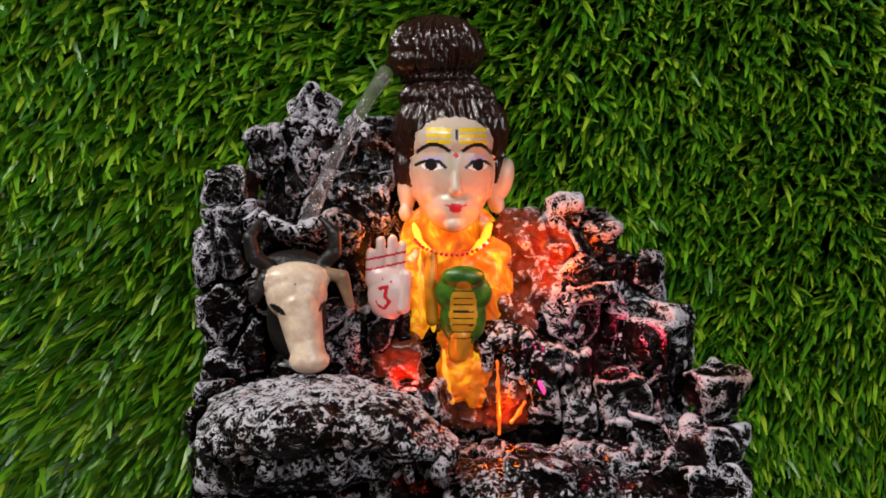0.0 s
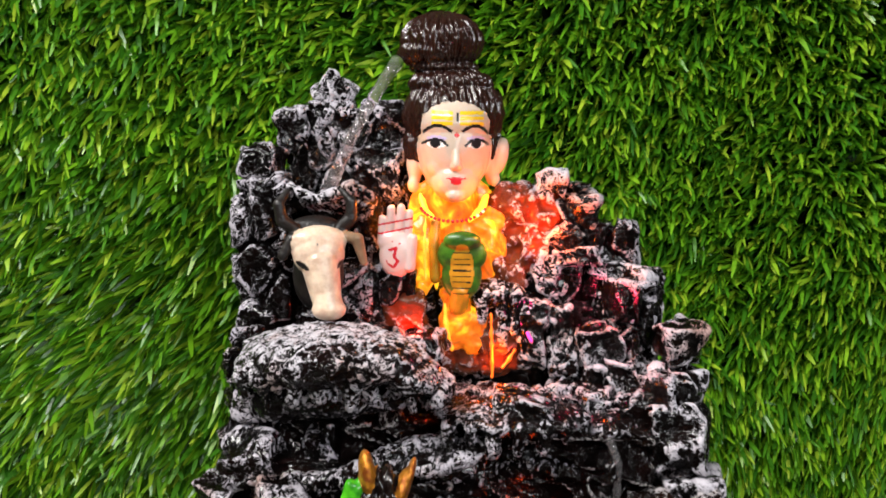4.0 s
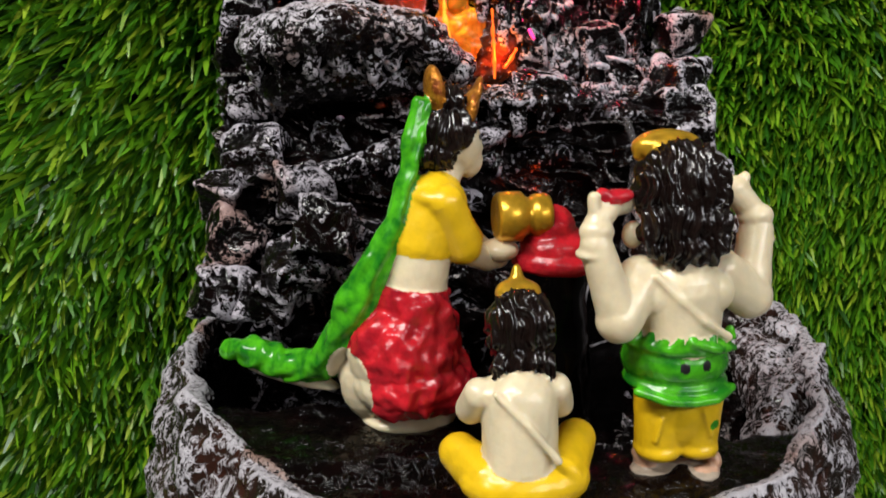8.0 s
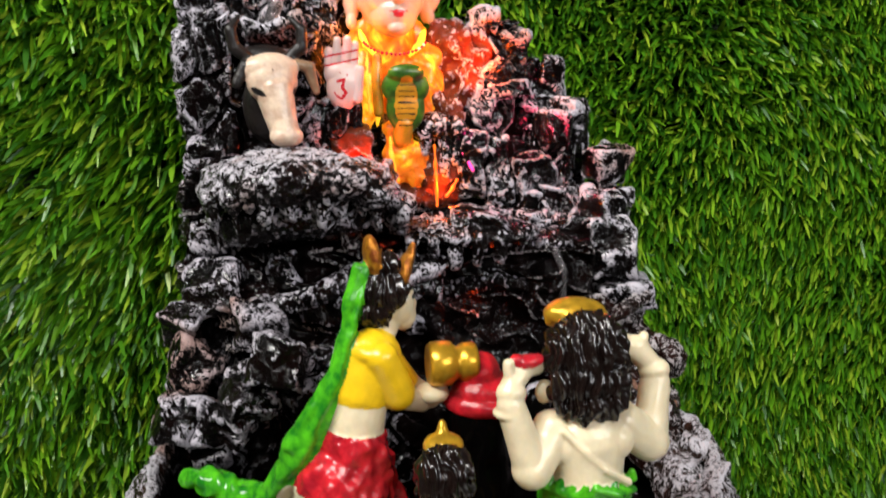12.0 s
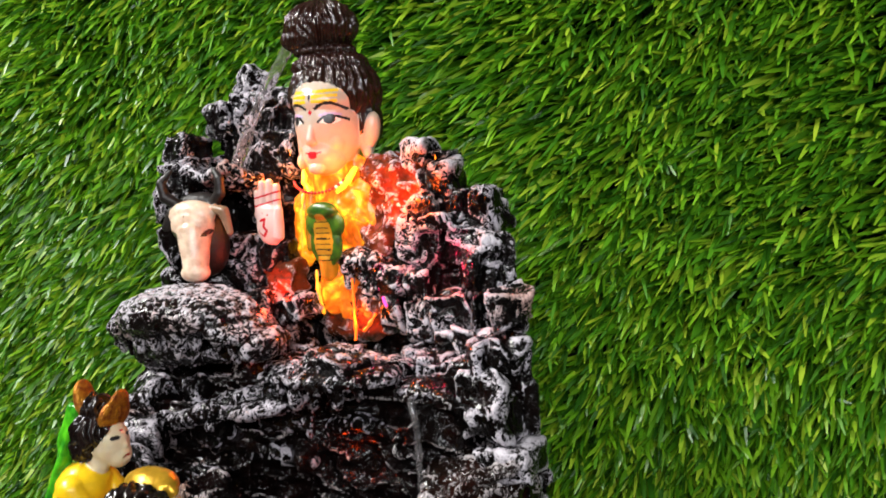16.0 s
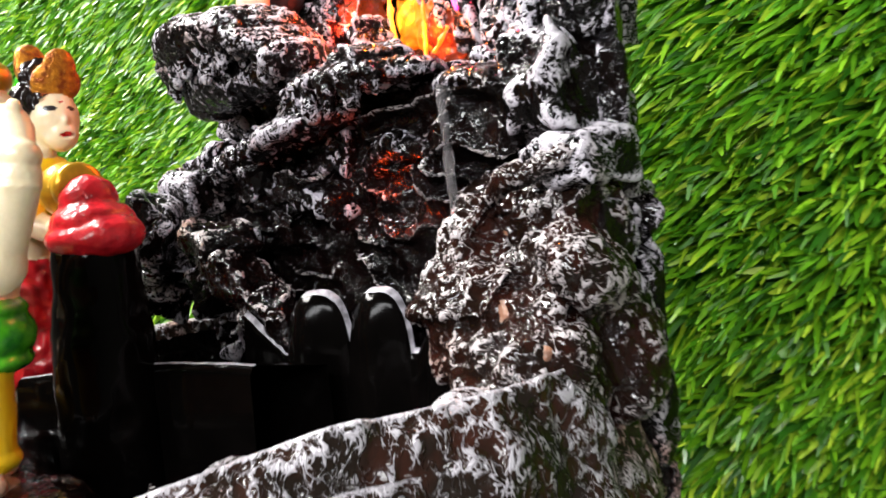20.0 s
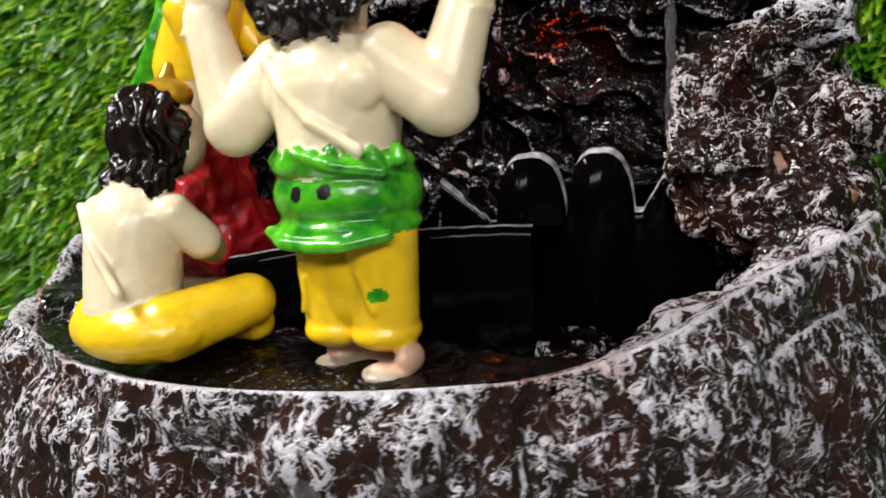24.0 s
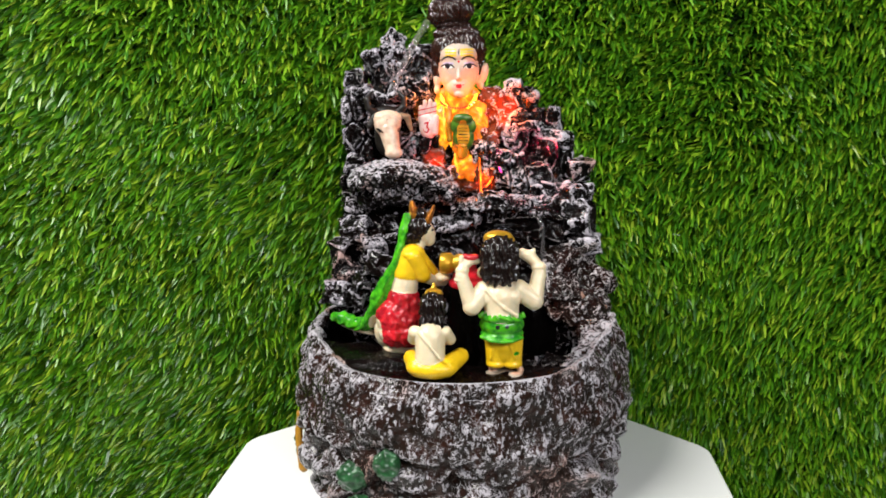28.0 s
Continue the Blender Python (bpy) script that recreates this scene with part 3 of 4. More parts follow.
# the thick rim towards the waterfall's side
swell = chain(((62, 137, 66), (75, 153, 72), (82, 170, 74.5), (84, 190, 76)), (6.5, 8, 8.5, 8.5)) + chain(((64, 141, 71), (71, 149, 77), (77, 155, 79), (83, 166, 78)), (3.5, 4.2, 4.4, 4.0)) + [E((89, 181, 83), (4.5, 7, 4.6), 0, (0, 0, 20))]
fused("rim_swell", swell, 0.7, [BASIN], fountain, "thick rough part of the grey rim", 5, pitted)

# dark water in the basin
bm = bmesh.new()
bmesh.ops.create_circle(bm, cap_ends=True, segments=96, radius=1, matrix=Matrix.Translation((CX * MM, 0.172, 0.052)) @ Matrix.Diagonal((0.072, 0.050, 1, 1)))
part("water_surface", bm, WATER, fountain, "still dark water")

# the shelf behind the front rim, on which the figures stand
bm = bmesh.new()
rows = []
for j in range(75):
    y = 106.4 + j
    half = 0.885 * RX * math.sqrt(max(0.0, 1 - ((y - CY) / (0.885 * RY)) ** 2))
    row = []
    for k in range(141):
        q = Vector((CX + half * (k / 70 - 1), y, 0))
        g = wrinkle(q, 7.0)
        edge = 133 + 24 * smooth_step(6, -8, q.x) + 4 * noise.noise(q / 12)
        z = 75.8 + 1.4 * smooth_step(107, 120, y) + 0.8 * noise.noise(q / 9) + 0.9 * g - 16 * smooth_step(edge, edge + 16, y) + 4.0 * smooth_step(-4, -12, q.x) * smooth_step(124, 132, y)
        v = bm.verts.new(Vector((q.x, q.y, z)) * MM)
        row.append(v)
    rows.append(row)
for a, c in zip(rows, rows[1:]):
    for k in range(140):
        bm.faces.new((a[k], a[k + 1], c[k + 1], c[k]))
edge = [e for e in bm.edges if e.is_boundary]
down = bmesh.ops.extrude_edge_only(bm, edges=edge)["geom"]
bmesh.ops.translate(bm, verts=[g for g in down if isinstance(g, bmesh.types.BMVert)], vec=(0, 0, -0.03))
bmesh.ops.recalc_face_normals(bm, faces=bm.faces[:])
part("shelf", bm, SHELF, fountain, "black wet shelf inside the rim", brush=(2, 12))

# the rock wall that carries the bust
wall = [B((9, 230, 55), (77, 9, 62)), B((10, 234, 128), (67, 9, 22)), B((72, 235, 126), (8.5, 13, 30), 0, (0, 0, 35)), B((63, 247, 158), (6.5, 10, 26), 0, (0, 0, 35)), B((52, 257, 176), (13, 7, 26)), B((38, 259, 190), (12, 6, 25))]
wall += [B((10, 255, 170), (36, 7, 30)), B((-57, 246, 170), (8, 12, 46)), B((-38, 262, 196), (16, 5, 42)), B((-18, 263, 200), (14, 5, 38)), B((-35, 248, 160), (28, 12, 28)), E((8, 259, 195), (26, 7, 18)), B((-61, 224, 100), (9, 12, 24))]
fused("rock_wall", wall, 0.85, [ROCK], fountain, "black varnished rock wall with pale brushed edges", 4, crag)

# the hollow behind the falling water
hollow = [B((14, 228, 118), (52, 13, 27)), B((-30, 221, 122), (22, 14, 14)), B((-42, 231, 146), (22, 12, 18)), B((-57, 229, 140), (8, 11, 20)), E((10, 216, 119), (8, 9, 6)), E((-8, 214, 124), (12, 10, 6)), E((28, 219, 110), (8, 8, 7)), E((44, 222, 124), (9, 9, 8))]
fused("hollow", hollow, 0.85, [WET], fountain, "black wet rock hollow behind the falling water", 3, strata)

# ridges that run across the hollow
for points, r in ((((-42, 206, 127), (-27, 200.5, 132), (-12, 206, 138), (4, 212, 140)), 3.2), (((-22, 212, 117), (-2, 210, 121), (12, 213, 117)), 2.8), (((18, 218, 127), (31, 214.5, 132), (45, 217, 128)), 2.8), (((-50, 200, 110), (-36, 198, 114), (-22, 204, 112)), 3.0)):
    fused("rock_ridge", chain(points, (r,) * len(points)), 0.6, [ROCK], fountain, "pale edged ridge of rock", 3, pitted)

# overhanging ledge under the bull's head
ledge = [E((-32, 208, 167), (23, 19, 7.5)), E((-47, 211, 164), (12, 16, 7)), E((-20, 208, 166.4), (17, 17, 6.6)), E((-10, 209, 163.4), (13, 15, 5.4), 0, (0, 24, 0)), E((0, 211, 156.5), (5, 11, 5.5), 0, (0, 40, 0)), E((-34, 199, 166.4), (16, 10, 6.2))]
for k in range(11):
    x = -54 + 5.2 * k
    y = 191.5 + 0.013 * (x + 33) ** 2
    drop = 4.2 + 2.6 * math.sin(k * 2.3)
    ledge.append(C((x, y + 2.5, 165.2 - 0.006 * (x + 30) ** 2), 3.2, (x + 1.4 * math.sin(k * 1.7), y + 4.0, 162.0 - 0.006 * (x + 30) ** 2 - drop), 1.1))
fused("ledge_underside", [E((-34, 208, 156), (17, 10, 8)), E((-46, 210, 156), (9, 10, 9)), E((-16, 212, 155), (11, 8, 6))], 0.75, [ROCK], fountain, "dark rock under the overhanging ledge", 3, pitted)
fused("ledge", ledge, 0.6, [CRUST], fountain, "pale brushed overhanging ledge", 3, pitted)

# lip over which the water falls
lip = [E((22, 215, 148), (24, 15, 3.2), 0, (0, 3, 0)), E((0, 210, 137), (19, 13, 3.0), 0, (0, -12, 0)), E((53, 223, 142.5), (10, 10, 3.5))]
lip += [C((x, 202 + 0.01 * (x - 20) ** 2, 147), 2.4, (x, 203 + 0.01 * (x - 20) ** 2, 142 + 2 * math.sin(x)), 1.4) for x in (4, 10, 17, 24, 31, 38)]
fused("lip", lip, 0.7, [ROCK], fountain, "pale edged rock lip of the waterfall", 2, pitted)

# single rocks: centre and half size; the broken steps beside the bust, from the top down
STEPS_UPPER = (((37, 256, 215), (5.0, 5, 4.8)), ((45, 255, 205), (7.1, 6, 6.5)), ((48, 256, 195), (6.3, 6, 4.2)), ((60, 257, 192), (7.6, 6, 5.2)), ((66, 247.5, 173), (5.6, 5.5, 16.0)), ((57, 253, 167), (4.0, 6, 12)), ((56, 253, 187), (8.0, 6, 3.2)), ((36, 252, 186), (5.6, 7, 8.2)), ((45, 249, 191), (8.0, 5, 3.2)))
STEPS_LOWER = (((31, 247, 166), (4.6, 7, 12.0)), ((40, 247, 164), (5.0, 7, 12.6)), ((52, 244, 163), (6.9, 6, 6.2)), ((51, 244, 149), (4.6, 6, 8.2)), ((61, 242, 149), (6.1, 6, 10.2)), ((76, 235, 166), (6.0, 7, 6.8)), ((75.5, 231.5, 153), (7.0, 8, 6.8)), ((74, 225, 139), (8.4, 9, 10)), ((79, 222, 123), (9.5, 9, 6)), ((62, 230, 135), (5.5, 7, 7)))
# the tower and the peaks behind the bull
TOWER = (((-58, 246, 221), (5.6, 8, 5.5)), ((-55, 242, 214), (6.3, 8, 3.4)), ((-58, 247, 198), (5.6, 9, 12.5)), ((-59, 243, 180), (5.8, 9, 6.6)), ((-56, 239, 171), (6.4, 9, 6)), ((-58, 231, 162), (5, 9, 8)), ((-50, 259, 231), (5.8, 5, 7)), ((-38, 262, 230), (8.6, 5, 11)), ((-21, 263, 232), (8.3, 4, 10)), ((-22, 257, 217), (8.2, 5, 9)))
# blocks low beside the kneeling figure
BLOCKS = (((-63, 213, 123), (6.4, 8, 6.4)), ((-55, 212, 133), (8.4, 8, 6)), ((-34, 217, 137), (5, 6, 5.5)), ((-37, 182, 118), (7.2, 7, 7)), ((-46, 186, 107), (7, 7, 6)), ((-43, 198, 126), (7, 7, 6)), ((-65, 194, 100), (7, 9, 7)), ((-62, 209, 110), (7, 9, 8)), ((-53, 190, 98), (7, 8, 6)), ((-56, 225, 146), (7, 8, 8)), ((-29, 198, 100), (8, 7, 7)))
# round the lit hollow, under the raised hand
CENTRE = (((-21, 242, 176), (6.4, 6, 10)), ((-5, 236, 164), (7.7, 6, 4.4)), ((-16, 233, 165), (4.8, 6, 5.2)), ((-24, 247, 202), (3.8, 6, 10)), ((-11, 240, 173), (7, 5, 7)), ((26, 213, 150), (9.5, 8, 5.5)), ((5, 217, 132), (10, 7, 5)), ((-22, 208, 128), (7, 6, 5)), ((44, 240, 145), (6, 6, 6)))
rng = random.Random(9)
seed = 1
for rocks, material, lean in ((STEPS_UPPER, STONE, 7), (STEPS_LOWER, STONE, 7), (TOWER, ROCK, 9), (BLOCKS, ROCK, 26), (CENTRE, ROCK, 12)):
    for c, h in rocks:
        stone("rock", c, h, (rng.uniform(-lean, lean), rng.uniform(-lean, lean), rng.uniform(-lean, lean) + (33 if c[0] > 64 and c[2] > 145 else 0)), RED_LIT if c == (-11, 240, 173) else material, fountain, seed)
        seed += 1
stone("rock", (-37.5, 263, 244.5), (5.6, 5, 6.0), (0, 38, 8), STONE, fountain, 91)
for k, (c, h, rot) in enumerate((((2, 189, 102), (9, 7, 4.5), (0, 40, 22)), ((14, 191, 93.5), (9, 6, 4.5), (0, 38, 22)), ((-10, 190, 110), (8, 8, 6), (0, 20, 0)))):
    stone("rock", c, h, rot, WET, fountain, k + 60)

# the knob in front of the strips of light, with drips under it
fused("rock_knob", [E((18, 244, 179), (9.2, 5, 4.2)), E((24, 244, 178), (5, 5, 4.5))] + [C((x, 241.5, 177), 2.0, (x + 0.6, 241, z), 1.2) for x, z in ((13.5, 171), (20.5, 163), (24, 167), (27, 171))], 0.5, [STONE], fountain, "pale netted rock knob with drips", 2, pitted)

# the sloping rock beside the pool, and the pillow of rock at the rim
slope = [B((66, 211, 106), (10, 6, 17), 0, (-40, 0, 4)), B((78, 214, 107), (8, 6, 17), 0, (-34, 0, 14)), B((72, 222, 112), (14, 6, 12)), E((85, 216, 101), (7.5, 9, 12)), E((85, 206, 86), (9, 13, 10)), E((66, 205, 93), (11, 9, 13)), E((76, 203, 86), (12, 10, 11)), E((82, 196, 78), (9, 10, 9)), E((86, 222, 86), (9, 9, 12))]
slope += chain(((71, 204, 100), (71.5, 209, 110), (72, 217, 120)), (2.2, 2.4, 2.0)) + chain(((82, 208, 106), (87, 209, 109), (91, 212, 106)), (2.4, 3.0, 2.4))
slope += chain(((60, 204, 99), (65, 206, 111), (73, 208, 119.5), (84, 213, 124)), (2.6, 2.8, 2.6, 2.4)) + [E((91, 209, 104), (6, 7, 5.5))]


def gullied(p, k=0):
    """Pitted rock with a dark gully that runs down its middle."""
    p = Vector(p)
    top, run = Vector((73, 208, 112)), Vector((6, -4, -20))
    s = min(1.0, max(0.0, (p - top).dot(run) / run.length_squared))
    d = (p - top - run * s).length
    return 1.2 * pitted(p) + 1.5 * noise.noise(p / 7.0) - 4.0 * math.exp(-(d / 6.5) ** 2)


fused("sloping_rock", slope, 0.7, [RUST], fountain, "big pale brushed sloping rock beside the pool", 3, gullied)

# bare brown chips in the sloping rock
for k, (c, h) in enumerate((((75.5, 203.5, 95.6), (3.2, 2.4, 3.0)), ((68, 211, 108), (2.4, 2.2, 3.4)), ((88, 200, 90), (2.2, 2.4, 2.0)))):
    stone("brown_chip", c, h, (-20, 10, 8), BROWN, fountain, k + 40, 0.8)

# wet stones on the floor of the pool
rng = random.Random(4)
for k in range(14):
    stone("pool_stone", (26 + 48 * rng.random(), 152 + 34 * rng.random(), 62 + 3 * rng.random()), (4 + 4 * rng.random(), 4 + 4 * rng.random(), 3.5), (0, 0, 90 * rng.random()), WET, fountain, k + 90)

# the red-brown slope beside the neck, its colour reddened to look lit by diodes
slope = [E((25, 254, 205), (11, 7.5, 10)), E((34, 256, 203), (8, 6, 11)), E((30, 253, 192), (11, 7, 10)), E((22, 248, 182), (7, 5, 9))]
fused("rock_slope", slope, 0.55, [RED_LIT], fountain, "red-brown rock slope lit by the diodes", 2, lambda p, k: 1.8 * wrinkle(Vector(p), 5.0) - 0.6 + 1.6 * noise.noise(Vector(p) / 5))

# the scalloped plate over the basin: two rounded humps with hollows between, white along the edge


def plate_edge(x):
    """Depth and height of the plate's edge along x."""
    y = 177 + 0.42 * (x + 8) + 2.2 * math.tanh((x - 30) / 9) if x < 52 else 204.5 + 0.55 * (x - 52)
    if x < 22:
        z = 111.0 - 23.0 * min(1.0, max(0.0, (x + 4) / 26)) ** 1.15
    elif x < 53.5:
        centre, half = (29.5, 6.2) if x < 35.7 else (42.2, 6.2)
        s = min(1.0, abs(x - centre) / half)
        z = 88 + 12.8 * max(0.0, 1 - s ** 3.0) ** 0.55
        z = max(z, 88 + 6.0 * max(0.0, (x - 50) / 3.5))
    else:
        z = 94 + 3.0 * min(1.0, (x - 53.5) / 7.0) ** 0.6
    return y, z


bm = bmesh.new()
strips = []
for j in range(301):
    x = 13 + 0.165 * j
    y, z = plate_edge(x)
    q = Vector((x, y, z))
    w = 0.25 * noise.noise(q / 2.0)
    puff = 3.4 * math.exp(-((x - 29.5) / 4.6) ** 2) + 3.4 * math.exp(-((x - 42.2) / 4.6) ** 2)
    strips.append([bm.verts.new(Vector(c) * MM) for c in ((x, y - 2 - puff, 60), (x, y - 1.6 - puff, z - 9 + w), (x, y - 1.3 - 0.7 * puff, z - 2.6 + w), (x, y - 1.0 - 0.2 * puff, z - 0.6 + w), (x, y, z + 0.4 + w), (x, y + 1.0, z - 0.5 + w), (x, y + 1.6, z - 3), (x, y + 2, 60))])
for a, b in zip(strips, strips[1:]):
    for k in range(7):
        bm.faces.new((a[k], b[k], b[k + 1], a[k + 1])).material_index = 1 if k == 3 else 0
bmesh.ops.recalc_face_normals(bm, faces=bm.faces[:])
part("scalloped_plate", bm, [BLACK, CHALK], fountain, "black scalloped plate with white edges")

# falling and spouting water
for pts, radii in ((((52, 213, 141), (54.5, 211, 134), (54.3, 211.5, 124), (53.8, 212.5, 112), (53, 213, 102)), (1.4, 1.3, 1.0, 1.2, 1.0)), (((-15.5, 256, 254), (-22, 254, 244), (-27.5, 251, 234), (-33, 248.5, 222), (-37, 247, 211)), (2.2, 2.1, 1.9, 2.2, 2.4))):
    fused("water_jet", chain(pts, radii), 0.4, [STREAM], fountain, "clear falling stream of water", 3, lambda p, k: 0.45 * noise.noise(Vector(p) / 4.0))

# bust: one cast body, painted
PAINTS = [FACE, HAIR, GLOW_RESIN, INK, LIPS, YELLOW, EYEWHITE, RED, LID]
MX = 3.8
# paint 2 gives the glow of neck and chest as emission
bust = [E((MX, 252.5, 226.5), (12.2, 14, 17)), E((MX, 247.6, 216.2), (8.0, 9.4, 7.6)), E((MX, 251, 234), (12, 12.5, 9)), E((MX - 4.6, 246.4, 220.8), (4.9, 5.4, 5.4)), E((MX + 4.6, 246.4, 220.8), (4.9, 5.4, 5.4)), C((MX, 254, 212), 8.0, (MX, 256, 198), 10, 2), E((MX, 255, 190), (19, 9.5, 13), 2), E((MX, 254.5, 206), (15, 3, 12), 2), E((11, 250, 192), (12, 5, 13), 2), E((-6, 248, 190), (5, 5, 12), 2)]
bust += [E((MX, 257.5, 237), (17.0, 15, 14.5), 1), E((MX - 1, 257, 247), (14.2, 11.5, 5.5), 1), E((0.6, 257.5, 252.3), (11.5, 9.5, 2.6), 1), E((-0.5, 258, 260.8), (13.8, 11.8, 9.6), 1), E((-2, 257, 257), (13, 10.5, 5.5), 1), E((MX - 12, 258, 226), (4.5, 7, 9), 1), E((MX + 12, 258, 226), (4.5, 7, 9), 1)]
bust += [E((19.2, 254, 223.5), (2.9, 3.2, 6.4), 0, (0, 12, 0)), E((17.6, 253, 215.8), (1.9, 1.9, 2.6)), E((16.6, 255, 220), (2.6, 3.6, 6.5)), E((-9.6, 255.5, 219.5), (2.2, 3.0, 5.4), 0, (0, -8, 0)), E((-9.6, 253, 213.8), (1.9, 1.9, 2.8)), E((-9.0, 255, 219), (2.4, 3.4, 6.0))]
bust += [C((MX, 240.2, 228), 1.0, (MX, 237.8, 221.2), 1.5), E((MX, 238.4, 220.4), (2.1, 1.6, 1.2)), E((MX, 239.8, 216.2), (3.2, 1.4, 1.5)), E((MX, 240.9, 211.4), (3.2, 2.6, 2.2))]
paints = [E((MX, 237, 216.6), (2.5, 4.2, 0.6), 4), E((MX, 237, 215.6), (1.9, 4.2, 0.95), 4), E((MX - 2.5, 237, 216.8), (0.8, 4.6, 0.3), 4, (0, 8, 0)), E((MX + 2.5, 237, 216.8), (0.8, 4.6, 0.3), 4, (0, -8, 0)), E((MX, 234, 230.4), (1.0, 8, 1.0), 7), E((MX + 0.2, 234, 236), (0.45, 9, 2.0), 3)]
for z in (237.4, 235.7, 234.0):
    paints += [B((-0.9, 236, z), (3.3, 9, 0.58), 5, (0, 2, 0)), B((8.7, 236, z), (3.9, 9, 0.58), 5, (0, -2, 0))]
for s in (-1, 1):
    cx = MX + s * 6.6
    paints += [E((cx, 240, 229.3), (3.6, 7, 0.9), 8), E((cx, 240, 227.5), (3.4, 6, 1.2), 6), E((cx - 0.2, 240, 227.7), (1.75, 6, 1.4), 3)]
    paints += stroke([(cx + s * d, 240, z) for d, z in ((-3.8, 227.0), (-2.2, 228.5), (0, 229.1), (2.2, 228.6), (4.2, 227.6), (5.2, 227.8))], 0.42, 3)
    paints += stroke([(MX + s * d, 240, z) for d, z in ((1.8, 231.6), (3.4, 232.6), (5.2, 233.3), (7.2, 233.2), (8.8, 232.5), (10.4, 231.2))], 0.5, 3)


def hair_lines(p, kind):
    """Combed strands: up over the head, round the bun."""
    if kind != 1:
        return 0.0
    a = math.atan2(p[1] - 258, p[0] - (MX if p[2] < 249 else -0.5))
    twist = 2.2 * noise.noise(Vector(p) / 7.0) + (0.10 * (p[2] - 252) if p[2] > 252 else 0.0)
    s = math.sin(a * 26 + 3.0 * twist) + 0.7 * math.sin(a * 41 - 2.0 * twist)
    return 0.36 * s + 0.35 * noise.noise(Vector((a * 6, p[2] * 0.10, 0.3)))


bust, paints = turned(bust, 4, MX, 252), turned(paints, 4, MX, 252)
fused("bust", bust, 0.36, PAINTS, fountain, "painted bust with a dark hair bun and yellow forehead stripes", 3, hair_lines, paints)

# strips of light in the grooves round the bust and the cobra; the gold and pink ones are added rods for lit resin and
# lit cracks
STRIPS = (
    (((-7.0, 249.0, 210.5), (-5.6, 246.8, 206.5), (-2.6, 245.2, 203)), 1.2, NECK_GLOW), (((14.6, 249.0, 210.5), (13.0, 246.8, 206.5), (9.4, 245.2, 203)), 1.5, NECK_GLOW),
    (((-5.0, 245.4, 204), (-5.4, 243.0, 194), (-4.8, 241.4, 184)), 0.8, DIODE_AMBER), (((1.6, 239.6, 176), (2.2, 239.2, 169), (4.2, 238.6, 161)), 0.9, DIODE_AMBER),
    (((16.6, 239, 173), (17.2, 238.4, 163), (17.4, 237.4, 152.6)), 0.75, DIODE_ORANGE), (((24.6, 239.4, 161), (22.6, 238.6, 158), (20.8, 238, 155.7)), 0.8, DIODE_ORANGE), (((27.2, 242.6, 181), (26.8, 240.0, 169.6)), 0.5, CRACK_GLOW), (((28.6, 239, 167), (30.0, 238.6, 164.6)), 0.9, CRACK_GLOW),
)
# amber rock round the cobra: its back light is emission, not cast by lamps
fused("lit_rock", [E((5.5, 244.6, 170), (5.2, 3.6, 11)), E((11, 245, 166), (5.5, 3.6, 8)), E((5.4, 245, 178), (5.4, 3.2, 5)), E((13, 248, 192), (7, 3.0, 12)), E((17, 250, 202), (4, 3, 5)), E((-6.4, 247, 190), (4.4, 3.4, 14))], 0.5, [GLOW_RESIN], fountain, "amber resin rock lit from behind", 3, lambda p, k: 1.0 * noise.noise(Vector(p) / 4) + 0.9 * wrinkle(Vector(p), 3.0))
for points, r, paint in STRIPS:
    fused("light_strip", chain(points, (r * 0.6,) + (r * 0.9,) * (len(points) - 2) + (r * 0.6,)), 0.3, [paint], fountain, "glowing light strip", 1, lambda p, k: 0.5 * noise.noise(Vector(p) / 2.2))
# red light round the strips is partly in this rock's base colour
fused("lit_slope", [E((19, 247, 161), (9, 5, 11)), E((27, 248, 168), (4, 4, 12)), E((8, 248, 156), (9, 5, 5))], 0.55, [RED_LIT], fountain, "red-brown rock round the light strips", 2, lambda p, k: 1.8 * wrinkle(Vector(p), 4.0) + 1.5 * noise.noise(Vector(p) / 5))

# raised hand
hand = [E((-13.8, 236, 192.5), (5.6, 3.2, 7.6)), E((-14.5, 236, 196.5), (5.6, 2.6, 4)), C((-18.6, 236.5, 197), 1.5, (-18.4, 236, 204), 1.25), C((-16.0, 236.3, 198), 1.6, (-15.6, 235.4, 207.2), 1.3), C((-13.0, 236.3, 198), 1.6, (-12.4, 235.4, 207.6), 1.3), C((-10.4, 236.5, 197), 1.5, (-9.8, 236, 206), 1.2), C((-9.6, 235, 189), 2, (-8.6, 234.6, 198), 1.5)]
marks = [B((-14, 232, z), (6, 4.5, 0.3), 1, (0, -12, 0)) for z in (200.4, 203.2)] + chain(((-15.8, 233, 194.4), (-13.8, 233, 195), (-14.4, 233, 192.4), (-13.2, 233, 190.8), (-14.6, 233, 188.8), (-16.6, 233, 189.8), (-17, 233, 191)), (0.5,) * 7, 1) + [C((-12.8, 233, 196.4), 0.45, (-10.6, 233, 197.6), 0.45, 1), C((-15, 233, 197), 0.5, (-14.4, 233, 198.2), 0.45, 1)]
fused("raised_hand", hand, 0.3, [PALM, LIPS], fountain, "pale raised hand with red marks", 3, None, marks)

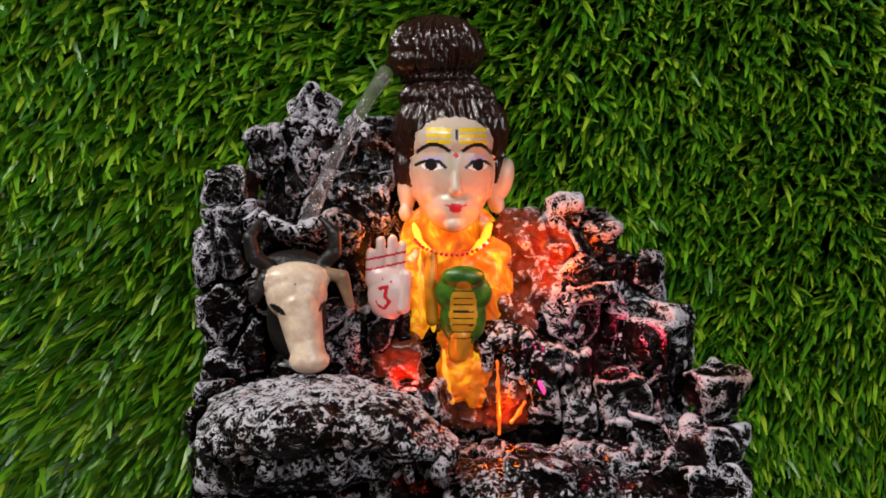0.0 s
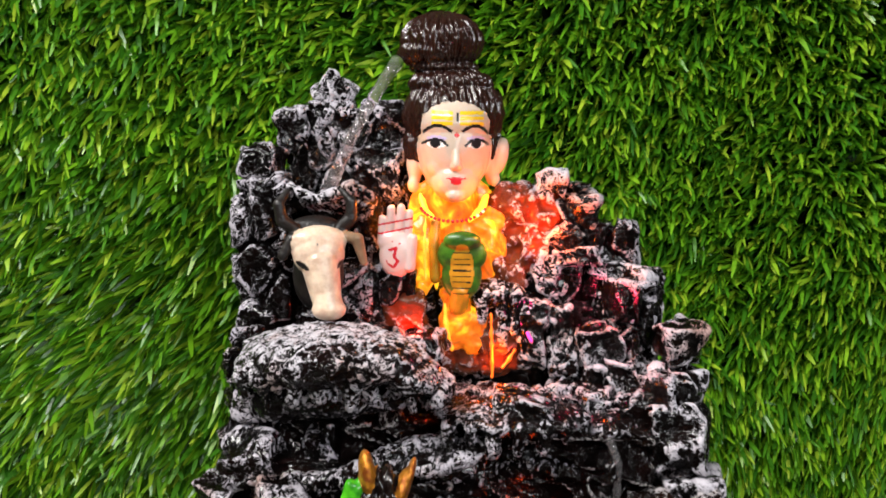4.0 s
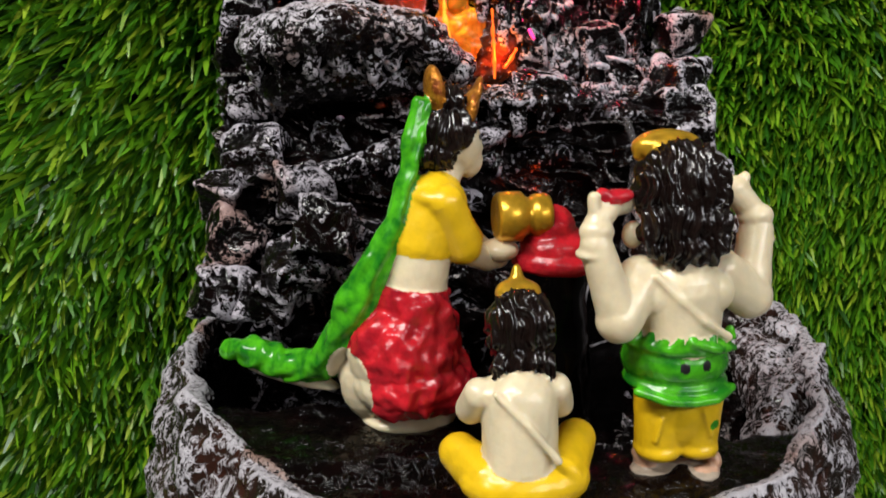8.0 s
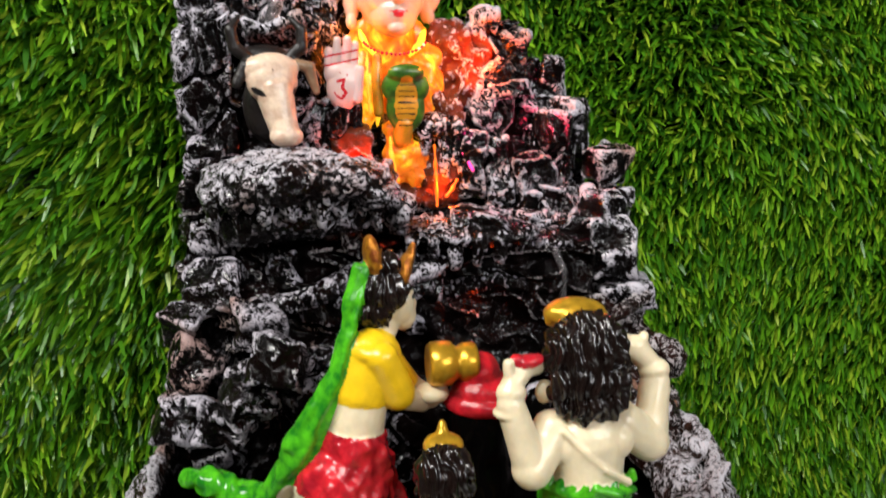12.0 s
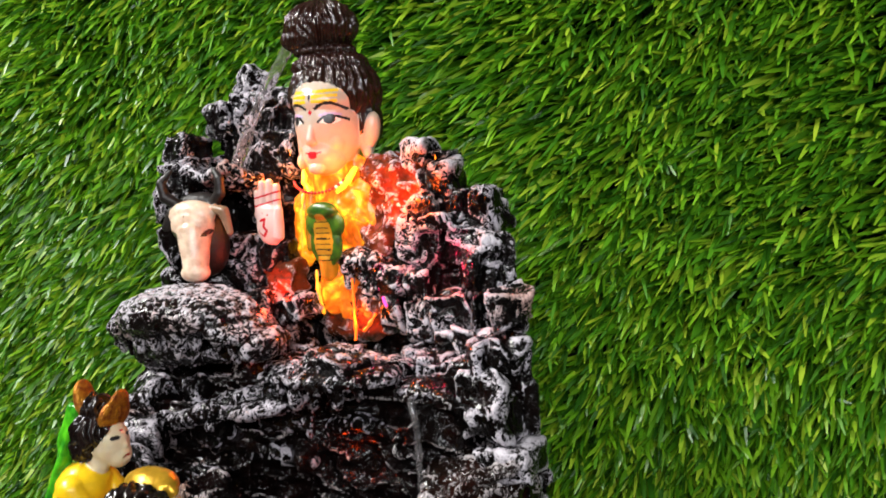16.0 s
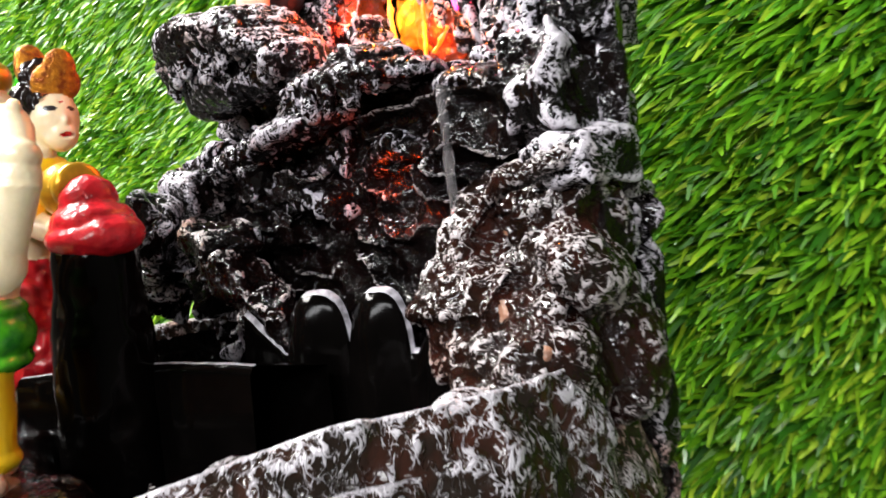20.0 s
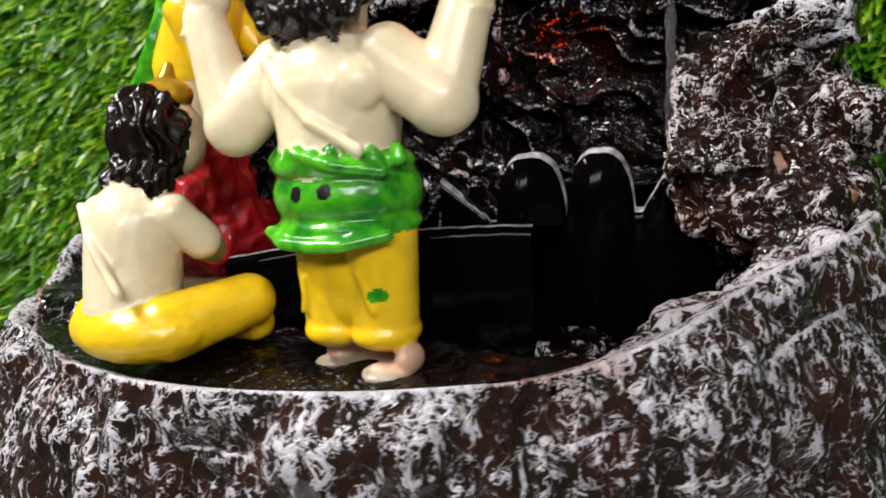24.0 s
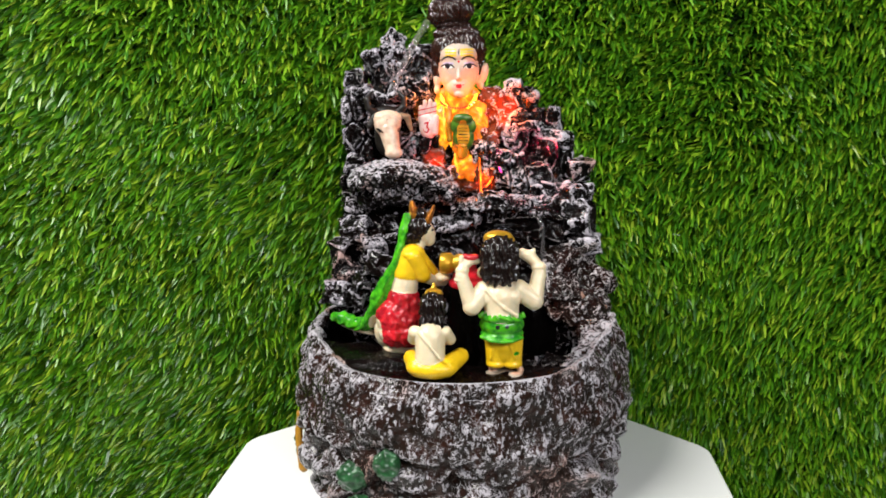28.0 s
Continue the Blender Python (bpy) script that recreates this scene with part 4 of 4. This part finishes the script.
# cobra with spread hood
cobra = [E((7, 239.6, 192.4), (8.2, 2.4, 6.4)), E((7, 239.6, 185.5), (6.6, 2.3, 8.2)), E((7, 238.4, 197.0), (6.2, 2.8, 3.2)), C((6.5, 240.6, 180), 3.6, (6, 241.6, 175), 3.2, 1)] + chain(((-1.8, 245, 202), (-2.2, 243.6, 194), (-1.6, 242.6, 184)), (1.7, 2.0, 1.8), 1)
belly = [E((7.0, 235, 187), (4.9, 4.6, 9.4), 1)] + [B((7.0, 234, 179.8 + 1.9 * k), (2.8, 5.2, 0.2), 2) for k in range(8)]
fused("cobra", cobra, 0.35, [COBRA, BELLY, INK], fountain, "green cobra with a spread amber hood", 3, None, belly)

# bull's head
bull = [E((-37, 222.4, 198), (8.6, 4.4, 5.2)), E((-37, 221.8, 194.5), (8.0, 5.0, 7.0)), C((-36.6, 221, 191), 6.2, (-35.4, 218.4, 182.5), 4.7), C((-35.6, 218.6, 184), 4.5, (-34.9, 217, 179.5), 4.5), E((-34.8, 216.4, 178.4), (5.2, 4.3, 3.4))]
bull += [E((-36, 230, 187), (8.0, 7, 12), 1), E((-37, 229, 202), (8.0, 4, 3.5), 1), C((-28.6, 222.5, 199.8), 1.5, (-25.2, 222, 198.6), 2.0, 3), C((-25.2, 222, 198.6), 2.1, (-23.2, 221.5, 191.5), 1.2, 3), C((-45, 223, 199), 1.8, (-47.6, 223, 194), 1.6, 1)]
bull += chain(((-44.0, 225, 202), (-47.6, 224, 204.5), (-48.6, 224, 209.5), (-45.5, 226, 213.5)), (2.0, 2.0, 1.7, 0.8), 1) + chain(((-29.8, 225, 202), (-26.8, 224, 205), (-26.6, 224, 210), (-29.5, 226, 213.5)), (2.0, 2.0, 1.7, 0.8), 1)
spots = [E((-42.4, 217, 191.6), (2.2, 7, 0.85), 2, (0, 35, 0)), E((-30.6, 217, 191.8), (1.9, 7, 0.85), 2, (0, -35, 0)), E((-37.4, 210.5, 176.4), (0.9, 2.4, 0.7), 2, (0, 30, 0)), E((-32.4, 210.5, 176.4), (0.9, 2.4, 0.7), 2, (0, -30, 0)), E((-34, 214, 198.5), (0.6, 4, 0.9), 4), E((-38, 214, 198), (0.5, 4, 0.5), 4)]
bull, spots = turned(bull, 17, -36, 224), turned(spots, 17, -36, 224)
fused("bull_head", bull, 0.4, [BULL, HORN, INK, BULL_EAR, HORN], fountain, "pale bull's head with dark horns", 3, None, spots)

# the lip of rock over the bull, on which the stream lands
fused("rock_lip", [E((-33, 241, 209), (13, 9, 3.0))] + chain(((-47, 233, 214), (-42.5, 231.5, 211.6), (-38.5, 231, 209.6), (-33, 231, 211.5), (-27.5, 231.5, 214), (-22, 233, 211.5)), (1.6,) * 6), 0.5, [STONE], fountain, "thin pale rock lip over the bull", 2, pitted)

# necklace of beads
for k in range(19):
    a = -1.25 + 2.5 * k / 18
    bm = bmesh.new()
    bmesh.ops.create_icosphere(bm, subdivisions=2, radius=0.00058, matrix=Matrix.Translation(Vector((MX + 10.8 * math.sin(a), 243.2 - 3.4 * math.cos(a), 208.6 - 5.6 * math.cos(a))) * MM))
    part("bead", bm, EYEWHITE if k > 13 and k % 2 else LIPS, fountain)

# ---- the small figures on the rim ----


def figure(name, label, solids, materials, paints=(), relief=None, shift=(0, 0, 0)):
    solids, paints = moved(solids, *shift), moved(paints, *shift)
    return tagged(fused(name, solids, 0.38, materials, None, "", 4, relief, paints), label, "figurine")


def strands(p, kind):
    """Locks of hair, and the slight unevenness of the rest."""
    q = Vector(p)
    if kind == 1:
        w = q + 2.2 * noise.noise_vector(q / 5.5)
        return 0.62 * math.sin(2.1 * w.x + 0.8 * w.y) + 0.34 * math.sin(4.1 * w.x - 1.2 * w.y + 0.3 * w.z) + 0.45 * noise.noise(q / 2.5)
    return 0.12 * noise.noise(q / 3.5) + 0.03 * noise.noise(q / 1.4)


def folds(p, kind):
    """The same, with folds in the red skirt and ridges along the green veil."""
    q = Vector(p)
    if kind == 2:
        w = q + 3.0 * noise.noise_vector(q / 8.0)
        return 1.5 * noise.noise(Vector((w.x * 0.30, w.y * 0.30, w.z * 0.13))) + 0.7 * noise.noise(q / 2.4)
    if kind == 5:
        w = q + 1.2 * noise.noise_vector(q / 4.0)
        return 0.35 * math.sin(1.7 * (0.9 * w.x + 0.3 * w.y - 0.42 * w.z)) + 0.25 * noise.noise(q / 4.5)
    return strands(p, kind)


# standing figure with raised arms: ivory, hair, green sash, yellow trousers, gold, red
legs = [C((28.8, 124, 84.6), 4.9, (28.6, 124, 96), 5.3, 3), C((37.0, 124, 84.6), 4.9, (37.2, 124, 96), 5.3, 3), E((33, 124.4, 90), (8.2, 5.6, 8.5), 3), E((28.8, 124, 82.6), (5.0, 5.4, 2.8), 3), E((37.0, 124, 82.6), (5.0, 5.4, 2.8), 3)]
legs += [E((27.4, 127, 79.0), (2.4, 4.0, 2.2), 7), E((41.0, 123.2, 79.2), (1.8, 2.8, 2.3), 7), E((39.0, 121.0, 77.8), (3.0, 1.7, 1.2), 7, (0, 8, 12)), E((31, 125, 77.0), (7.5, 5.0, 1.2), 8), E((38, 122, 77.2), (4.0, 4.4, 1.2), 8)]
legs += [C((36.4, 119.2, 92), 0.7, (38.4, 119.2, 86.5), 0.5, 3), C((27.4, 119.2, 91), 0.7, (26.4, 119.3, 86), 0.5, 3)]
sash = [E((31.8, 125.0, 102.2), (11.2, 9.8, 6.6), 2), E((31.9, 124.6, 98.0), (10.9, 9.4, 2.8), 2), E((31.6, 124.6, 106.4), (10.6, 9.4, 3.0), 2)]
sash += [C((21.6 + 2.3 * k, 123.6 - 7.4 * math.sin(math.pi * (k + 0.5) / 10), 107.2), 1.4, (22.4 + 2.2 * k, 123.6 - 7.9 * math.sin(math.pi * (k + 0.5) / 10), 108.5 + 0.4 * math.sin(k * 2.1)), 0.9, 2) for k in range(10)]
sash += chain(((41.6, 119.5, 105.6), (36.4, 115.6, 106.8), (31, 115.0, 108.6)), (0.9, 1.0, 0.7), 2) + chain(((22.0, 119.2, 97.4), (27.0, 115.6, 96.4), (32.0, 114.8, 96.2), (37, 115.4, 96.4), (41.8, 119, 97.2)), (1.0,) * 5, 2)
torso = [C((31.8, 124, 107.5), 8.4, (31.6, 125, 116.5), 9.2), E((31.8, 124.6, 119.6), (11.2, 5.8, 4.0)), E((26.6, 120.6, 116.5), (4.4, 3.0, 4.2)), E((37.0, 120.6, 116.8), (4.4, 3.0, 4.2)), C((31, 127, 121), 4, (30.5, 128, 130), 4.5)]
torso += chain(((24.6, 119.0, 121), (28.6, 116.8, 117), (33.4, 115.9, 112.6), (39.4, 117.6, 108.6)), (0.9,) * 4)
arm_left = [C((23.0, 123.6, 119.4), 4.9, (17.4, 119.4, 112.6), 4.6), C((17.4, 119.4, 112.6), 4.4, (12.6, 120.6, 127.4), 3.2), E((12.4, 120.8, 125.8), (3.8, 3.6, 1.4)), E((12.8, 121.4, 130), (3.4, 3.2, 2.8)), C((13, 122, 131.6), 2.5, (16.2, 124.4, 134), 2.4), C((14.4, 123.5, 134.0), 2.2, (19.6, 126, 134.4), 2.2), C((12.6, 121.8, 132), 1.3, (12.2, 122.2, 136.4), 1.2), E((16.8, 123.8, 136.2), (4.2, 2.3, 1.5), 5, (0, -4, 0)), E((14.4, 123.2, 136.9), (1.5, 1.6, 1.2), 5), E((19.6, 124.4, 136.5), (1.4, 1.6, 1.1), 5)]
arm_right = [C((40.4, 125.0, 119.8), 5.0, (47.6, 126.0, 114.2), 4.9), C((47.6, 126.0, 114.2), 4.6, (50.2, 130.2, 127), 3.5), E((50.0, 129.8, 125.4), (4.0, 3.8, 1.4)), E((50.0, 130.6, 130), (3.8, 3.4, 2.8)), C((49.4, 130.8, 131), 2.6, (46.2, 131.4, 134.2), 3.0), E((45.0, 131.4, 135.4), (3.8, 2.8, 3.0)), E((42.0, 131.4, 136.6), (2.6, 2.4, 2.6)), C((46.6, 131.2, 135), 1.3, (47.4, 131.4, 138.0), 1.2)]
head = [E((31.2, 129.5, 135.6), (8.4, 7.6, 8.5)), E((21.8, 126, 128), (2.2, 2, 2.8)), E((31.0, 125, 137.2), (9.5, 7.4, 9.4), 1), E((31.0, 121.6, 131), (9.0, 4.8, 6.4), 1), E((31.4, 119.8, 127), (7.0, 3.3, 4.0), 1), E((30.0, 131.0, 144.6), (7.4, 4.8, 3.6), 4), C((24, 130.5, 143), 1.2, (37, 130.5, 143.6), 1.2, 4)]
head += [C((23.2 + 2.5 * k, 120.2 + 0.25 * abs(k - 3) ** 1.5, 129.5), 1.9, (24.0 + 2.3 * k, 118.8 + 0.25 * abs(k - 3) ** 1.5, 124.6 - 0.8 * (k % 3) + 0.4 * abs(k - 3)), 1.1, 1) for k in range(7)]
man = legs + sash + torso + arm_left + arm_right + head
spots = [E((30.0, 115, 103.2), (1.0, 4, 1.1), 6), E((34.6, 115, 103.4), (1.0, 4, 1.1), 6), E((39.4, 118, 88.8), (1.7, 3, 1.2), 2)]
figure("standing_figurine", "painted standing figurine with long dark hair, green sash and yellow trousers", man, [IVORY, LOCKS, GREEN, YELLOW, GOLD, RED, INK, FLESH, SAND], spots, strands)

# small seated figure
child = [E((-2, 110.5, 83.2), (13, 9, 5.8), 2), C((-9, 110, 83.5), 5.4, (-13.2, 120, 84.5), 4.2, 2), C((5, 110, 83.5), 5.4, (11.2, 120.5, 85.5), 4.2, 2), C((-11, 121.5, 82), 3.4, (9, 123.5, 81), 3.2, 2), C((-3.0, 110.5, 88), 7.6, (-2.9, 112.2, 98), 7.4), E((-3.2, 113, 100), (9.4, 5.4, 3.8))]
child += [C((-10.6, 113.0, 100), 3.3, (-11.6, 116.5, 95.5), 3.0), C((-11.6, 116.5, 95.5), 2.8, (-6, 121.5, 93), 2.4), C((4.4, 113.4, 100), 3.3, (6.2, 117, 95.5), 3.1), C((6.2, 117, 95.5), 2.9, (3, 122, 93), 2.4), C((-2, 115, 101), 3, (-2, 117, 107), 3.4), E((-1.4, 120, 111), (5.6, 6.2, 6.6)), E((-2, 116.8, 111.6), (6.6, 5.8, 7.8), 1), E((-2.4, 113.8, 105.4), (6.0, 3.4, 4.6), 1), E((-1.6, 120.5, 117.6), (4.6, 4.4, 2.8), 3), C((-1.6, 121, 119), 2.2, (-1.6, 122, 122.2), 0.9, 3)]
child += [C((-7 + 2.4 * k, 112.4, 105), 1.4, (-6.8 + 2.3 * k, 112.0, 101.6 - 0.7 * (k % 2)), 0.9, 1) for k in range(5)]
child += chain(((-8.4, 107.6, 102), (-3.2, 104.2, 97), (2.6, 103.2, 90)), (0.8,) * 3)
figure("seated_figurine", "small painted figurine seated cross-legged with dark hair and yellow trousers", child, [IVORY, LOCKS, YELLOW, GOLD], (), strands, (0, 4, 0))

# kneeling figure with a long green veil
woman = [E((-22, 142, 99), (12.5, 12.5, 13), 2), E((-17.5, 144, 91), (12, 12, 8.5), 2), C((-19, 141, 104), 9.6, (-19.5, 140.5, 109.5), 8.2, 2), E((-28, 146, 91), (8.2, 8.6, 10.5)), E((-21, 141, 92), (12.5, 12.5, 8), 2), E((-20.5, 143.5, 82.0), (11, 8.6, 2.6)), C((-19.5, 140.5, 111), 7.2, (-17.5, 141.5, 122), 6.4), C((-17.5, 141.5, 123), 7.0, (-14.5, 143, 131), 7.0, 3), E((-14.5, 143.5, 133), (6.5, 8.5, 3.6), 3)]
woman += [C((-13, 138, 132), 4.2, (-9, 140, 122.5), 4.4, 3), C((-9, 140, 121.5), 3.2, (-2, 147, 117), 2.6), E((0, 149, 116.5), (3.2, 2.8, 2.2)), C((-12, 149, 131), 3.6, (-5, 152, 121), 3.0, 3), C((-5, 152, 121), 2.6, (0, 153, 117), 2.2), C((-12.5, 144.5, 134), 3.2, (-10.5, 146.5, 139), 3.2), E((-8.5, 148, 143), (5.2, 5.4, 6.4)), E((-11.5, 146.5, 146), (6.4, 6.2, 6.0), 1), E((-13.5, 145.5, 141.5), (4.4, 5, 4), 1)]
woman += [E((-14.2, 146.2, 155), (1.9, 4.0, 5.4), 4, (0, -6, 12)), E((-11, 147, 152), (4, 4, 4), 1), E((-6.2, 148.6, 150.5), (1.8, 5.4, 4.6), 4, (0, 16, 0)), E((-4.6, 149.2, 153.6), (1.1, 3.6, 4.2), 4, (0, 16, 0)), E((-6.4, 148.6, 139.6), (3.4, 3.7, 4.0)), C((-4.2, 148.8, 144.0), 0.6, (-3.5, 149, 142.0), 0.8)]
veil = chain(((-17, 145, 152), (-19, 143.5, 145), (-20.5, 142, 137), (-23, 140, 128), (-28, 140, 119), (-32, 141, 110), (-35, 144, 102), (-39, 148, 94), (-47, 155, 91), (-56, 162, 92.5), (-62, 166, 92)), (2.0, 2.4, 2.4, 2.8, 3.6, 4.6, 4.2, 3.8, 3.8, 4.0, 2.4), 5)
woman += veil + [E((-48, 157, 88.6), (15, 3.6, 1.8), 0, (0, 4, -36))]
paints = [E((-35, 137, 91), (6.5, 9, 10), 0), E((-22, 140, 80), (18, 14, 2.6), 0), E((-13.9, 143.6, 156.4), (2.4, 1.6, 4.0), 8), E((-3.9, 146, 144.8), (1.4, 1.6, 0.55), 6), E((-3.6, 151, 144.8), (1.4, 1.4, 0.55), 6), C((-3.6, 144.6, 146.4), 0.5, (-3.6, 148, 146.6), 0.5, 6), E((-3.0, 149, 139.0), (1.5, 1.3, 0.55), 2), C((-3.6, 150, 146.6), 0.5, (-3.9, 153, 146.3), 0.5, 6), E((-3.4, 148.8, 146.6), (1.0, 0.7, 0.9), 2)]
figure("kneeling_figurine", "painted kneeling figurine with yellow blouse, red skirt and long green veil", woman, [IVORY, LOCKS, RED, YELLOW, COPPER, GREEN, INK, SAND, COPPER], paints, folds, (0, 5, 0))

# pillar with a red draped stone and a gold pot
altar = tagged(new("small_altar"), "black pillar with a red draped stone and a gold pot", "altar")
altar.location = (0.013, 0.152, 0.058)
pillar = chain(((12.5, 152, 60), (12.5, 152, 96), (12.5, 152, 112)), (11.5, 10.0, 8.5))
own(fused("pillar", pillar, 0.9, [BLACK], None, "black varnished pillar", 3, lambda p, k: 0.5 * noise.noise(Vector(p) / 5)), altar)
bm = bmesh.new()
strips = []
for k in range(91):
    x = -8 + 0.52 * k
    y = 140.5 + 0.66 * (x + 8) + 0.5 * noise.noise(Vector((x / 6, 0, 0)))
    z = 89.0 + 1.6 * math.sin((x + 2) / 15.0) + 0.35 * noise.noise(Vector((x / 3, 4, 0)))
    strips.append([bm.verts.new(Vector(c) * MM) for c in ((x, y - 1.6, 58), (x, y - 1.2, z - 2), (x, y - 0.35, z - 0.25), (x, y + 0.35, z), (x, y + 2.5, z - 0.6), (x, y + 16, z - 3.0), (x, y + 17, 58))])
for a, b in zip(strips, strips[1:]):
    for k in range(6):
        bm.faces.new((a[k], b[k], b[k + 1], a[k + 1])).material_index = 1 if k == 2 else 0
bmesh.ops.recalc_face_normals(bm, faces=bm.faces[:])
own(part("dam", bm, [BLACK, CHALK], None, "black ledge with a thin white edge"), altar)
own(fused("draped_stone", [E((14, 152, 116.5), (10.5, 9.5, 4.2)), C((12.6, 152, 118), 7.0, (12.6, 152, 123.5), 5.8), E((14, 152, 119.5), (8.8, 8.2, 5)), E((19, 153, 117), (6.5, 7, 4.5))], 0.4, [RED], None, "glossy red draped stone", 4, lambda p, k: 0.35 * noise.noise(Vector(p) / 3)), altar)
bm = bmesh.new()
rings = [[bm.verts.new(Vector((x, 151 + r * math.cos(a), 127 + r * math.sin(a))) * MM) for a in (2 * math.pi * k / 40 for k in range(40))] for x, r in ((0.0, 3.2), (-0.6, 4.8), (0.2, 5.5), (2.6, 5.7), (5.2, 5.5), (6.0, 4.6), (7.0, 4.1), (7.8, 4.7), (8.6, 5.0), (10.8, 5.0), (11.6, 4.6), (12.0, 3.4))]
for a, b in zip(rings, rings[1:]):
    for k in range(40):
        bm.faces.new((a[k], a[(k + 1) % 40], b[(k + 1) % 40], b[k]))
bm.faces.new(rings[0])
bm.faces.new(rings[-1])
bmesh.ops.recalc_face_normals(bm, faces=bm.faces[:])
own(part("gold_pot", bm, GOLD, None, "gold drum-shaped pot"), altar)
own(fused("spout", [E((0.5, 151, 119.5), (4.4, 4.4, 2.6))], 0.5, [IVORY], None, "pale spout", 2), altar)

# painted plants low on the basin's side
own_trunk = chain(((-83.5, 168, 36), (-84.0, 166, 25), (-83, 164, 14), (-81, 161, 6)), (1.8, 2.2, 2.4, 2.6))
fused("tree_trunk", own_trunk, 0.6, [OCHRE], fountain, "ochre painted tree trunk in relief", 2, lambda p, k: 0.4 * noise.noise(Vector(p) / 2.5))
for c, r in (((-85.5, 172, 16), (2.5, 5, 8)), ((-44, 115, 24), (8, 5, 8)), ((-24, 103, 36), (7, 4, 8)), ((-40, 111, 10), (7, 5, 6))):
    fused("bush", [E(c, r)], 0.7, [LEAFY], fountain, "dark green painted bush in relief", 1, lambda p, k: 1.6 * noise.noise(Vector(p) / 2.6))
